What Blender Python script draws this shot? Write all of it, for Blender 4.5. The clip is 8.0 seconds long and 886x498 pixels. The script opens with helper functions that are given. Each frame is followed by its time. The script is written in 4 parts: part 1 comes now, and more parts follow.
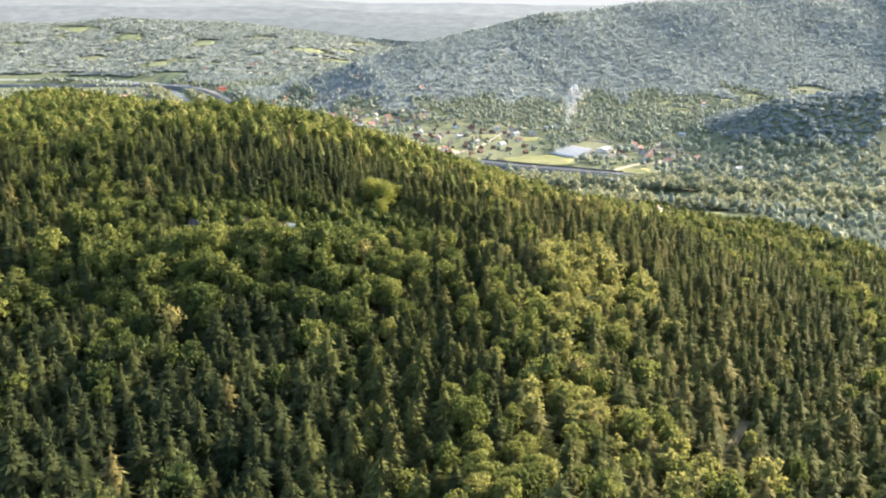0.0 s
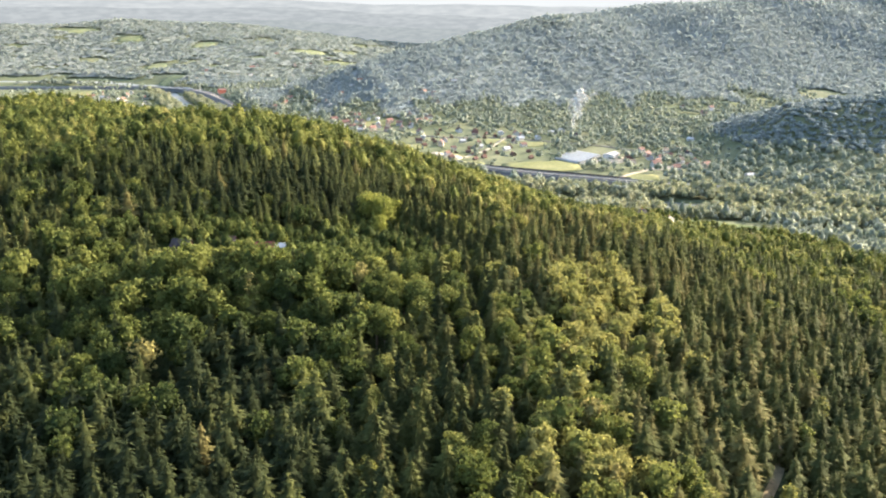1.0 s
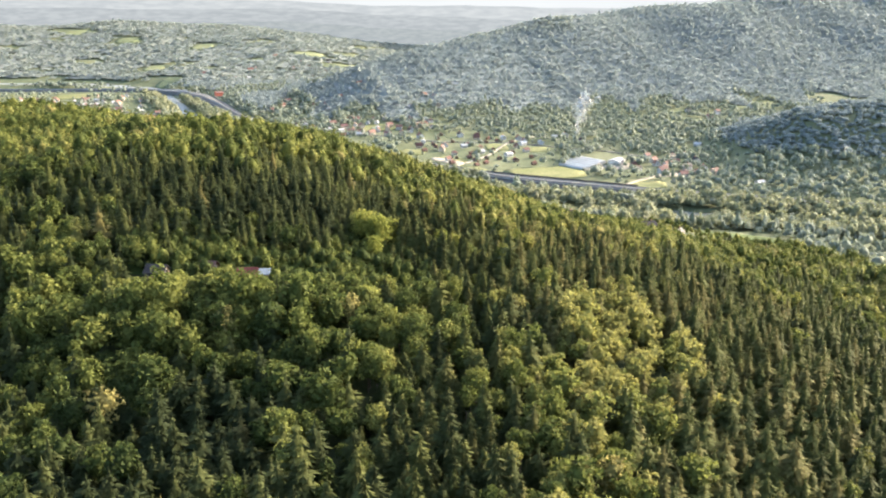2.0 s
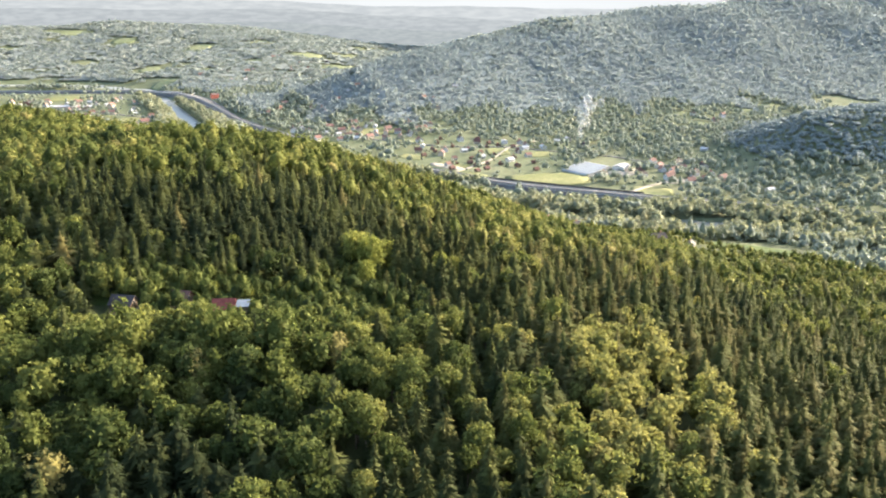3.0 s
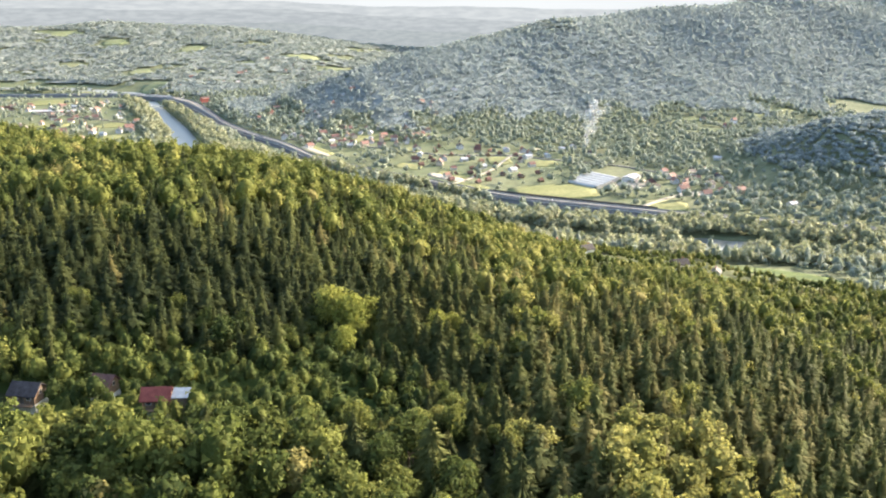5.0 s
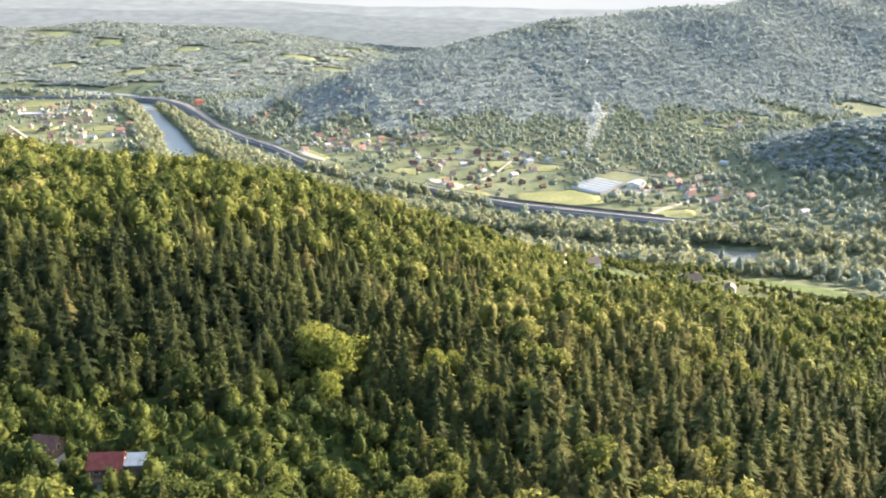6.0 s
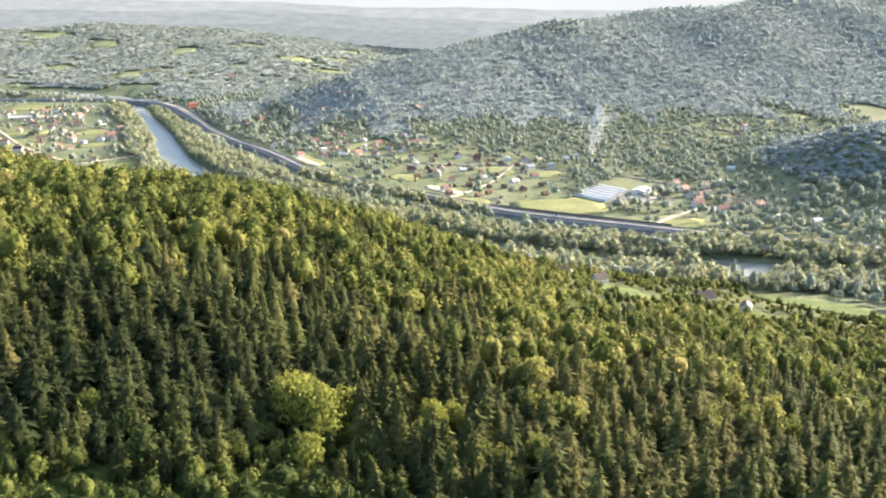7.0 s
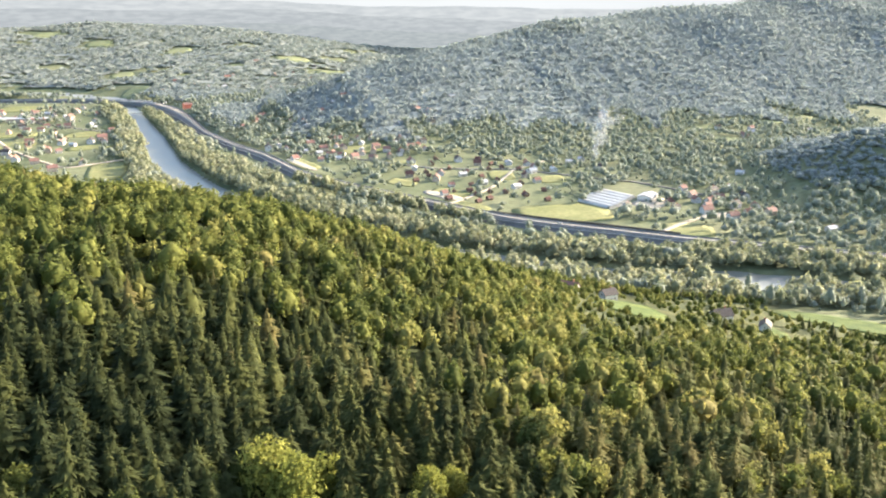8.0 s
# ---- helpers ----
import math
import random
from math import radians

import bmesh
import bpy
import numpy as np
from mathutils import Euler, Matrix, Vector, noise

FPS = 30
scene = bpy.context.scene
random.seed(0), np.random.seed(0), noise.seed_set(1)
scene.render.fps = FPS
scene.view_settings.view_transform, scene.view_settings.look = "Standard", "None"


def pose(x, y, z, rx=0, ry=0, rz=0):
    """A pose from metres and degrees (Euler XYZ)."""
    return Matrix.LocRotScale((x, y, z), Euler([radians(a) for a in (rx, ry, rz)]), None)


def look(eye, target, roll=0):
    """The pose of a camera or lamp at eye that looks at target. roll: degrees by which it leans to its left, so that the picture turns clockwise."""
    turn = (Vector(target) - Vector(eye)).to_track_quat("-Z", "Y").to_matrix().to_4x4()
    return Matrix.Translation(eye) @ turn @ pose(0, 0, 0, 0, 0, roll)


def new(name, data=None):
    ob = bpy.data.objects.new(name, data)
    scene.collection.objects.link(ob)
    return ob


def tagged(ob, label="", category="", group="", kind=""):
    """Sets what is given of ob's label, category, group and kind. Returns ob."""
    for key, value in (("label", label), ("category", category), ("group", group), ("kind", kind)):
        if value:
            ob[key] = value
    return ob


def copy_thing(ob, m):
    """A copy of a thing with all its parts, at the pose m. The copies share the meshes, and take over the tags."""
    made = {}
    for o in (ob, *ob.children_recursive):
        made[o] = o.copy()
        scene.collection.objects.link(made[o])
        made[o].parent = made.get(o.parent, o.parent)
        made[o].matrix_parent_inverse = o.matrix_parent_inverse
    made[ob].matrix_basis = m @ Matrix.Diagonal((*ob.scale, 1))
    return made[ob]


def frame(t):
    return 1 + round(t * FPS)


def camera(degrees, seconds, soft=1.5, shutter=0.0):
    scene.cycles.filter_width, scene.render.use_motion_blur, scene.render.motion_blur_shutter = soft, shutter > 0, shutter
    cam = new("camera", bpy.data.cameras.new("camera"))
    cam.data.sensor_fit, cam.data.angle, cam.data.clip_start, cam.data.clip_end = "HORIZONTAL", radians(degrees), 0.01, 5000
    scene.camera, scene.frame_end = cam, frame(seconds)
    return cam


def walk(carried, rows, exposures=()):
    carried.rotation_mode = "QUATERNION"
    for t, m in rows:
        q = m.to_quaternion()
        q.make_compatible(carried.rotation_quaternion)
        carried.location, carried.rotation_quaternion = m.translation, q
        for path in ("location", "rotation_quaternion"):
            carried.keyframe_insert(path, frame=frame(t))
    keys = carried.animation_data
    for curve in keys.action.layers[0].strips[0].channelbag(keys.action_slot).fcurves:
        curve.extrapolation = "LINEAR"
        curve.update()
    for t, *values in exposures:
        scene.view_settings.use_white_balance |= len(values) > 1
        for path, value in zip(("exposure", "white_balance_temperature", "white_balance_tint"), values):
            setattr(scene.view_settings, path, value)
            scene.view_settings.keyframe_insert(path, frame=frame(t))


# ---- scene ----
cam = camera(50.0, 8.0, soft=2.0)
METRES, DEEP, EYE, TILT = 170.0, 1.607, 189.68, -15.14
ROWS = [
    (0.0, 0.0, 0.0, 0.0, -0.0, 0.0, 0.0),
    (0.5, 0.0003, 0.0485, 0.0209, 0.16, 0.07, -0.05),
    (1.0, 0.0006, 0.1023, 0.0448, 0.28, 0.12, -0.09),
    (1.5, 0.0012, 0.1572, 0.0698, 0.34, 0.18, -0.11),
    (3.0, 0.0029, 0.3314, 0.1469, 0.35, 0.26, -0.19),
    (3.5, 0.0034, 0.3909, 0.1725, 0.32, 0.29, -0.21),
    (4.0, 0.0038, 0.4489, 0.1974, 0.3, 0.3, -0.2),
    (4.5, 0.0044, 0.5085, 0.2234, 0.29, 0.27, -0.19),
    (6.0, 0.0048, 0.683, 0.2985, 0.15, 0.28, -0.18),
    (6.5, 0.0053, 0.7419, 0.324, 0.1, 0.32, -0.16),
    (7.0, 0.006, 0.7988, 0.3486, 0.06, 0.35, -0.14),
    (7.5, 0.0065, 0.8577, 0.3741, 0.04, 0.32, -0.12),
    (8.0, 0.0069, 0.9167, 0.3994, 0.02, 0.24, -0.11),
]
walk(cam, [(t, pose(0, 0, EYE, TILT) @ pose(METRES * x, METRES * DEEP * y, METRES * z, 90 + pitch / DEEP, roll, yaw / DEEP)) for t, x, y, z, yaw, pitch, roll in ROWS])

# ---- world, sun, exposure ----
SUN_AZ, SUN_EL = 60.0, 18.5   # degrees right of the flight line, degrees up
world = bpy.data.worlds.new("world")
scene.world = world
world.use_nodes = True
wn = world.node_tree
sky = wn.nodes.new("ShaderNodeTexSky")
sky.sky_type, sky.sun_disc = "NISHITA", False
sky.sun_elevation, sky.sun_rotation = radians(SUN_EL), radians(SUN_AZ)
sky.dust_density = 3.0
wn.links.new(sky.outputs[0], wn.nodes["Background"].inputs[0])
wn.nodes["Background"].inputs[1].default_value = 0.15
sun = new("sun", bpy.data.lights.new("sun", "SUN"))
sun.data.energy, sun.data.angle, sun.data.color = 5.0, radians(0.9), (1.0, 0.85, 0.66)
_a, _e = radians(SUN_AZ), radians(SUN_EL)
sun.matrix_world = look((500 * math.sin(_a) * math.cos(_e), 500 * math.cos(_a) * math.cos(_e), 500 * math.sin(_e)), (0, 0, 0))
scene.view_settings.exposure = 2.52


# ---- materials ----
def material(name):
    m = bpy.data.materials.new(name)
    m.use_nodes = True
    return m, m.node_tree.nodes, m.node_tree.links


def tones(n, l, stops, fac):
    ramp = n.new("ShaderNodeValToRGB")
    els = ramp.color_ramp.elements
    while len(els) < len(stops):
        els.new(0.5)
    for e, (at, col) in zip(els, stops):
        e.position, e.color = at, (*col, 1)
    l.new(fac, ramp.inputs[0])
    return ramp.outputs[0]


def noise_out(n, l, scale, detail=4.0, where="Object", stretch=None):
    tc, nz = n.new("ShaderNodeTexCoord"), n.new("ShaderNodeTexNoise")
    nz.inputs["Scale"].default_value, nz.inputs["Detail"].default_value = scale, detail
    src = tc.outputs[where]
    if stretch:
        mp = n.new("ShaderNodeMapping")
        mp.inputs["Scale"].default_value = stretch
        l.new(src, mp.inputs[0])
        src = mp.outputs[0]
    l.new(src, nz.inputs["Vector"])
    return nz.outputs["Fac"]


def calc(n, l, op, a, b):
    m = n.new("ShaderNodeMath")
    m.operation = op
    for k, v in enumerate((a, b)):
        if isinstance(v, (int, float)):
            m.inputs[k].default_value = v
        else:
            l.new(v, m.inputs[k])
    return m.outputs[0]


def tint(n, l, colour, fac, low, high):
    """colour times a factor that runs from low to high with fac."""
    mr = n.new("ShaderNodeMapRange")
    mr.inputs[1].default_value, mr.inputs[2].default_value = 0.3, 0.7
    mr.inputs[3].default_value, mr.inputs[4].default_value = low, high
    l.new(fac, mr.inputs[0])
    mix = n.new("ShaderNodeVectorMath")
    mix.operation = "SCALE"
    l.new(colour, mix.inputs[0])
    l.new(mr.outputs[0], mix.inputs["Scale"])
    return mix.outputs[0]


def leafy(name, stops, glow=0.35, grain=0.9, sheen=0.0, haze_tint=(1, 1, 1), rough=0.75):
    """Foliage: each tree has its own tone, leaves let some light through; sheen paints haze over far ones."""
    m, n, l = material(name)
    p, out = n["Principled BSDF"], n["Material Output"]
    at, info = n.new("ShaderNodeAttribute"), n.new("ShaderNodeObjectInfo")
    at.attribute_name = "tone"
    lone = n.new("ShaderNodeAttribute")
    lone.attribute_name = "lone"
    own = calc(n, l, "MULTIPLY", lone.outputs["Fac"], calc(n, l, "ADD", calc(n, l, "MULTIPLY", info.outputs["Random"], 0.8), 0.1))
    fac = calc(n, l, "ADD", at.outputs["Fac"], own)
    col = tones(n, l, stops, fac)
    col = tint(n, l, col, noise_out(n, l, grain, 3), 0.7, 1.3)
    l.new(col, p.inputs["Base Color"])
    p.inputs["Roughness"].default_value, p.inputs["Specular IOR Level"].default_value = rough, 0.05
    p.inputs["Sheen Weight"].default_value = sheen
    p.inputs["Sheen Roughness"].default_value = 1.0
    p.inputs["Sheen Tint"].default_value = (*haze_tint, 1)
    tr, mix = n.new("ShaderNodeBsdfTranslucent"), n.new("ShaderNodeMixShader")
    l.new(col, tr.inputs["Color"])
    mix.inputs[0].default_value = glow
    l.new(p.outputs[0], mix.inputs[1])
    l.new(tr.outputs[0], mix.inputs[2])
    l.new(mix.outputs[0], out.inputs["Surface"])
    return m


def plain(name, a, b, scale, rough=0.85, metal=0.0, bump=0.0, fine=6.0, stretch=None, spec=0.08):
    """A surface that wanders between two colours, with finer grain on top."""
    m, n, l = material(name)
    p = n["Principled BSDF"]
    col = tones(n, l, ((0.35, a), (0.65, b)), noise_out(n, l, scale, 5, stretch=stretch))
    nz = noise_out(n, l, scale * fine, 3)
    l.new(tint(n, l, col, nz, 0.8, 1.2), p.inputs["Base Color"])
    p.inputs["Roughness"].default_value, p.inputs["Metallic"].default_value = rough, metal
    p.inputs["Specular IOR Level"].default_value = spec
    if bump:
        bp = n.new("ShaderNodeBump")
        bp.inputs["Strength"].default_value, bp.inputs["Distance"].default_value = bump, 0.3
        l.new(nz, bp.inputs["Height"])
        l.new(bp.outputs[0], p.inputs["Normal"])
    return m


M_SPRUCE = leafy("spruce_needles", ((0.0, (0.028, 0.037, 0.016)), (0.4, (0.06, 0.07, 0.026)), (0.75, (0.085, 0.095, 0.031)), (0.985, (0.115, 0.105, 0.04)), (1.0, (0.12, 0.082, 0.042))), 0.45)
M_LEAF = leafy("broad_leaves", ((0.0, (0.036, 0.05, 0.016)), (0.35, (0.071, 0.086, 0.023)), (0.7, (0.116, 0.126, 0.034)), (0.96, (0.175, 0.168, 0.054)), (1.0, (0.165, 0.142, 0.056))), 0.45)
M_YELLOW = leafy("yellow_leaves", ((0.0, (0.135, 0.15, 0.034)), (1.0, (0.18, 0.185, 0.045))), 0.45)
# riverside leaves: pale green, lifted further by a sheen that imitates haze
M_HAZED_BELT = leafy("hazed_riverside_leaves", ((0.0, (0.115, 0.13, 0.065)), (0.5, (0.145, 0.155, 0.08)), (1.0, (0.175, 0.175, 0.095))), 0.5, 0.5, 0.25, (0.86, 0.9, 0.75))
# far woods: the pale bluish base and the sheen stand in for haze
M_HAZED_FARLEAF = leafy("hazed_far_leaves", ((0.0, (0.13, 0.156, 0.15)), (0.5, (0.147, 0.174, 0.166)), (1.0, (0.168, 0.194, 0.176))), 0.5, 0.1, 0.24, (0.8, 0.92, 1.0))
# valley leaves: base brightened and sheen added in place of haze
M_HAZED_VALLEY = leafy("hazed_valley_leaves", ((0.0, (0.1, 0.122, 0.078)), (0.5, (0.13, 0.15, 0.1)), (1.0, (0.16, 0.175, 0.115))), 0.5, 0.5, 0.3, (0.84, 0.93, 0.92))
M_WHITE = plain("grey_white_render", (0.36, 0.35, 0.33), (0.46, 0.45, 0.42), 0.4, 0.8)
M_CREAM = plain("cream_render", (0.32, 0.27, 0.21), (0.42, 0.36, 0.29), 0.4, 0.8)
M_REDWALL = plain("red_wall_paint", (0.5, 0.13, 0.08), (0.58, 0.18, 0.12), 0.5, 0.8)
M_BRICK = plain("chimney_brick", (0.3, 0.13, 0.09), (0.38, 0.19, 0.13), 2.0, 0.9)
M_TIMBER = plain("weathered_timber", (0.11, 0.075, 0.05), (0.18, 0.13, 0.09), 2.0, 0.85, stretch=(1, 1, 6))
M_DARKWOOD = plain("dark_timber", (0.05, 0.045, 0.04), (0.08, 0.07, 0.06), 1.0, 0.85)
M_REDROOF = plain("red_roof_tiles", (0.13, 0.075, 0.062), (0.2, 0.12, 0.1), 0.8, 0.7)
M_REDMETAL = plain("faded_red_metal", (0.11, 0.032, 0.028), (0.15, 0.048, 0.04), 0.6, 0.7)
M_BROWNROOF = plain("brown_roof_tiles", (0.07, 0.038, 0.034), (0.11, 0.062, 0.052), 0.8, 0.85)
M_DARKROOF = plain("dark_roofing", (0.03, 0.026, 0.026), (0.055, 0.048, 0.048), 0.8, 0.6)
M_METAL = plain("pale_sheet_metal", (0.26, 0.27, 0.28), (0.36, 0.37, 0.37), 0.5, 0.6)
M_BLUEMETAL = plain("blue_grey_sheet_metal", (0.10, 0.125, 0.16), (0.14, 0.17, 0.21), 0.7, 0.7)
M_FOIL = plain("greenhouse_foil", (0.25, 0.25, 0.235), (0.34, 0.34, 0.315), 0.3, 0.5, spec=0.3)
M_RAIL = plain("galvanised_rail", (0.16, 0.165, 0.17), (0.22, 0.225, 0.23), 0.3, 0.6)
M_TYRE = plain("tyre_rubber", (0.02, 0.02, 0.02), (0.03, 0.03, 0.03), 3.0, 0.9)
M_GLASS = plain("window_glass", (0.03, 0.035, 0.04), (0.05, 0.055, 0.06), 1.0, 0.08, spec=0.6)
M_SMOKE, _n, _l = material("smoke")
_t, _m = _n.new("ShaderNodeBsdfTransparent"), _n.new("ShaderNodeMixShader")
_n["Principled BSDF"].inputs["Base Color"].default_value = (0.8, 0.8, 0.8, 1)
_n["Principled BSDF"].inputs["Roughness"].default_value = 1.0
_m.inputs[0].default_value = 0.085
_l.new(_t.outputs[0], _m.inputs[1])
_l.new(_n["Principled BSDF"].outputs[0], _m.inputs[2])
_l.new(_m.outputs[0], _n["Material Output"].inputs["Surface"])
# distant and spur leaves: haze painted into base colour and sheen
M_HAZED_DISTANT = leafy("hazed_distant_leaves", ((0.0, (0.12, 0.145, 0.125)), (0.5, (0.142, 0.165, 0.14)), (1.0, (0.165, 0.185, 0.15))), 0.5, 0.05, 0.2, (0.84, 0.92, 0.97))
M_HAZED_SPUR = leafy("hazed_spur_leaves", ((0.0, (0.1, 0.125, 0.12)), (0.5, (0.115, 0.14, 0.132)), (1.0, (0.135, 0.155, 0.14))), 0.5, 0.3, 0.3, (0.82, 0.93, 1.0))
M_BARK = plain("bark", (0.09, 0.065, 0.045), (0.17, 0.13, 0.10), 1.5, 0.9, bump=0.4)
M_SOIL = plain("woodland_floor", (0.03, 0.04, 0.018), (0.06, 0.065, 0.025), 0.06, 0.95, bump=0.4)
M_MEADOW = plain("valley_meadow", (0.07, 0.085, 0.045), (0.11, 0.118, 0.068), 0.012, 0.9, fine=12.0, bump=0.3)
M_FIELD = plain("mown_field", (0.11, 0.12, 0.05), (0.15, 0.15, 0.068), 0.03, 0.9, fine=8.0)
M_PASTURE = plain("pale_pasture", (0.10, 0.12, 0.06), (0.14, 0.15, 0.08), 0.02, 0.9, fine=8.0)
M_GLADE = plain("glade_grass", (0.03, 0.052, 0.014), (0.065, 0.086, 0.022), 0.08, 0.9, fine=8.0, bump=0.3)
M_ASPHALT = plain("asphalt", (0.09, 0.09, 0.09), (0.12, 0.12, 0.118), 0.1, 0.95, spec=0.05)
M_GRAVEL = plain("pale_gravel", (0.22, 0.2, 0.16), (0.3, 0.27, 0.22), 0.15, 0.9)
M_PATH = plain("dry_path_earth", (0.12, 0.10, 0.06), (0.19, 0.15, 0.09), 0.3, 0.95, bump=0.4)
M_CONCRETE = plain("concrete", (0.38, 0.38, 0.36), (0.5, 0.49, 0.46), 0.3, 0.8)
M_WATER, _n, _l = material("river_water")
_n["Principled BSDF"].inputs["Base Color"].default_value = (0.10, 0.11, 0.10, 1)
_n["Principled BSDF"].inputs["Roughness"].default_value = 0.4
_b = _n.new("ShaderNodeBump")
_b.inputs["Strength"].default_value, _b.inputs["Distance"].default_value = 0.35, 0.2
_l.new(noise_out(_n, _l, 0.35, 4), _b.inputs["Height"])
_l.new(_b.outputs[0], _n["Principled BSDF"].inputs["Normal"])


# ---- the lie of the land ----
# the place is laid out on a plan grid; site() sets the plan into the world
UNIT, ALONG, BACK, UPWARD = 0.85, 1.5267, -0.379, 1.0526


def site(p):
    """World places of plan places (x, y, height)."""
    p = np.asarray(p, float)
    return np.stack((UNIT * p[..., 0], UNIT * (ALONG * p[..., 1] + BACK * (p[..., 2] - 212)), UNIT * UPWARD * p[..., 2]), -1)


def site_turn(degrees_):
    """A heading on the plan as a turn in the world."""
    return math.atan2(ALONG * math.sin(radians(degrees_)), math.cos(radians(degrees_)))


# the near hill, as low rounded swells every 85 m
SWELLS = np.array([
    (11, 30, 37, 23, 26, 29, 20, 15, 14),
    (12, 22, 19, 7, 11, 10, 4, 4, 15),
    (18, 19, 11, 14, 20, 15, 12, 3, 17),
    (33, 26, 15, 26, 20, 20, 25, 3, 16),
    (29, 19, 19, 35, 11, 9, 17, -4, 8),
    (31, 23, 21, 30, 18, 15, 12, 2, 4),
    (34, 27, 17, 19, 20, 14, 7, 8, 1),
    (27, 16, 5, 1, -2, -7, -7, -3, -1),
], float)


def smooth(a, b, v):
    u = np.clip((v - a) / (b - a), 0, 1)
    return u * u * (3 - 2 * u)


def near_hill(x, y):
    gx = np.exp(-((np.asarray(x, float)[..., None] - (np.arange(9) * 85 - 380)) ** 2) / 12800)
    gy = np.exp(-((np.asarray(y, float)[..., None] - (np.arange(8) * 85 + 20)) ** 2) / 12800)
    h = np.einsum("...i,ij,...j->...", gy, SWELLS, gx)
    behind = smooth(40, -350, np.asarray(y, float))          # the hill goes on behind
    west = smooth(-330, -700, np.asarray(x, float)) * smooth(700, 420, np.asarray(y, float))
    return h * (1 - west) + west * 110 + behind * smooth(420, 100, np.asarray(x, float)) * (75 - h) * 0.8


def along(x, y, line):
    """Distance to a polyline of (x, y, value) and the value at the nearest place."""
    x, y = np.asarray(x, float), np.asarray(y, float)
    best, val = np.full(np.broadcast(x, y).shape, 1e9), np.zeros(np.broadcast(x, y).shape)
    for (x0, y0, v0), (x1, y1, v1) in zip(line, line[1:]):
        dx, dy = x1 - x0, y1 - y0
        u = np.clip(((x - x0) * dx + (y - y0) * dy) / (dx * dx + dy * dy), 0, 1)
        d = np.hypot(x - x0 - u * dx, y - y0 - u * dy)
        near = d < best
        best, val = np.where(near, d, best), np.where(near, v0 + u * (v1 - v0), val)
    return best, val


RIDGES = (  # crest lines (x, y, height); half width at the toe and its growth with height
    (((-330, 1290, 12), (-175, 1356, 66), (92, 1550, 120), (340, 1680, 152), (630, 1800, 182), (1300, 2050, 235), (2600, 2300, 300)), 90, 0.8),
    (((380, 915, 3), (450, 905, 30), (520, 900, 56), (654, 900, 80), (900, 930, 125), (1500, 1050, 190)), 85, 0.0),
    (((-3600, 2300, 100), (-1700, 2400, 92), (-1203, 2500, 106), (-800, 2400, 92), (-450, 2050, 48), (-150, 1950, 5)), 330, 0.0),
)
RIVER = ((-1500, 1640, 20), (-900, 1610, 20), (-720, 1530, 20), (-620, 1390, 12), (-562, 1300, 12), (-470, 1153, 15), (-385, 1003, 18), (-320, 914, 19), (-280, 868, 20), (-150, 765, 12), (0, 690, 10),
         (130, 648, 9), (205, 638, 10), (245, 634, 15), (280, 630, 13), (330, 622, 8), (400, 612, 8), (800, 520, 9), (1800, 420, 10))
ROAD = ((-2200, 1500, 4), (-941, 1478, 4), (-825, 1483, 5), (-701, 1476, 6), (-616, 1448, 6), (-541, 1382, 5), (-468, 1284, 4), (-396, 1173, 3.5), (-323, 1088, 3), (-252, 1020, 3), (-178, 925, 3), (-110, 875, 3), (-15, 817, 3),
        (66, 765, 3), (120, 745, 3), (172, 729, 3), (234, 708, 3), (312, 688, 3), (385, 669, 3), (800, 570, 3), (1800, 480, 3))


def land(x, y):
    x, y = np.asarray(x, float), np.asarray(y, float)
    h = near_hill(x, y)
    for line, toe, growth in RIDGES:
        d, crest = along(x, y, line)
        wave = 1 + 0.06 * np.sin(x / 71 + 1) * np.sin(y / 93) if toe > 85 else 1.0
        h = np.maximum(h, 0) + crest * np.exp(-(d / (toe + growth * crest)) ** 2 / 2) * wave
    h = np.maximum(h, 0.0) + 1.2 * np.sin(x / 47) * np.sin(y / 61 + 2) * smooth(2, 20, h)
    h = h * smooth(10, 55, along(x, y, ROAD)[0])
    d, half = along(x, y, RIVER)
    return h * smooth(0, 60, d - half) - 4.0 * smooth(half + 6, half - 3, d)


def mesh_of(name, verts, faces, mat, tone=None, smooth_shade=False):
    """A mesh from arrays; faces: an n x 3 or n x 4 array."""
    me = bpy.data.meshes.new(name)
    faces = np.asarray(faces, np.int32)
    k = faces.shape[1]
    me.vertices.add(len(verts))
    me.vertices.foreach_set("co", np.asarray(verts, np.float32).ravel())
    me.loops.add(faces.size)
    me.loops.foreach_set("vertex_index", faces.ravel())
    me.polygons.add(len(faces))
    me.polygons.foreach_set("loop_start", np.arange(len(faces), dtype=np.int32) * k)
    me.polygons.foreach_set("loop_total", np.full(len(faces), k, np.int32))
    if smooth_shade:
        me.polygons.foreach_set("use_smooth", np.ones(len(faces), bool))
    if tone is not None:
        me.attributes.new("tone", "FLOAT", "FACE").data.foreach_set("value", np.asarray(tone, np.float32))
    if mat:
        me.materials.append(mat)
    me.update()
    me.validate()
    return me


def grid_faces(nu, nv):
    i = np.arange((nu - 1) * (nv - 1))
    a = i // (nv - 1) * nv + i % (nv - 1)
    return np.stack((a, a + nv, a + nv + 1, a + 1), 1)


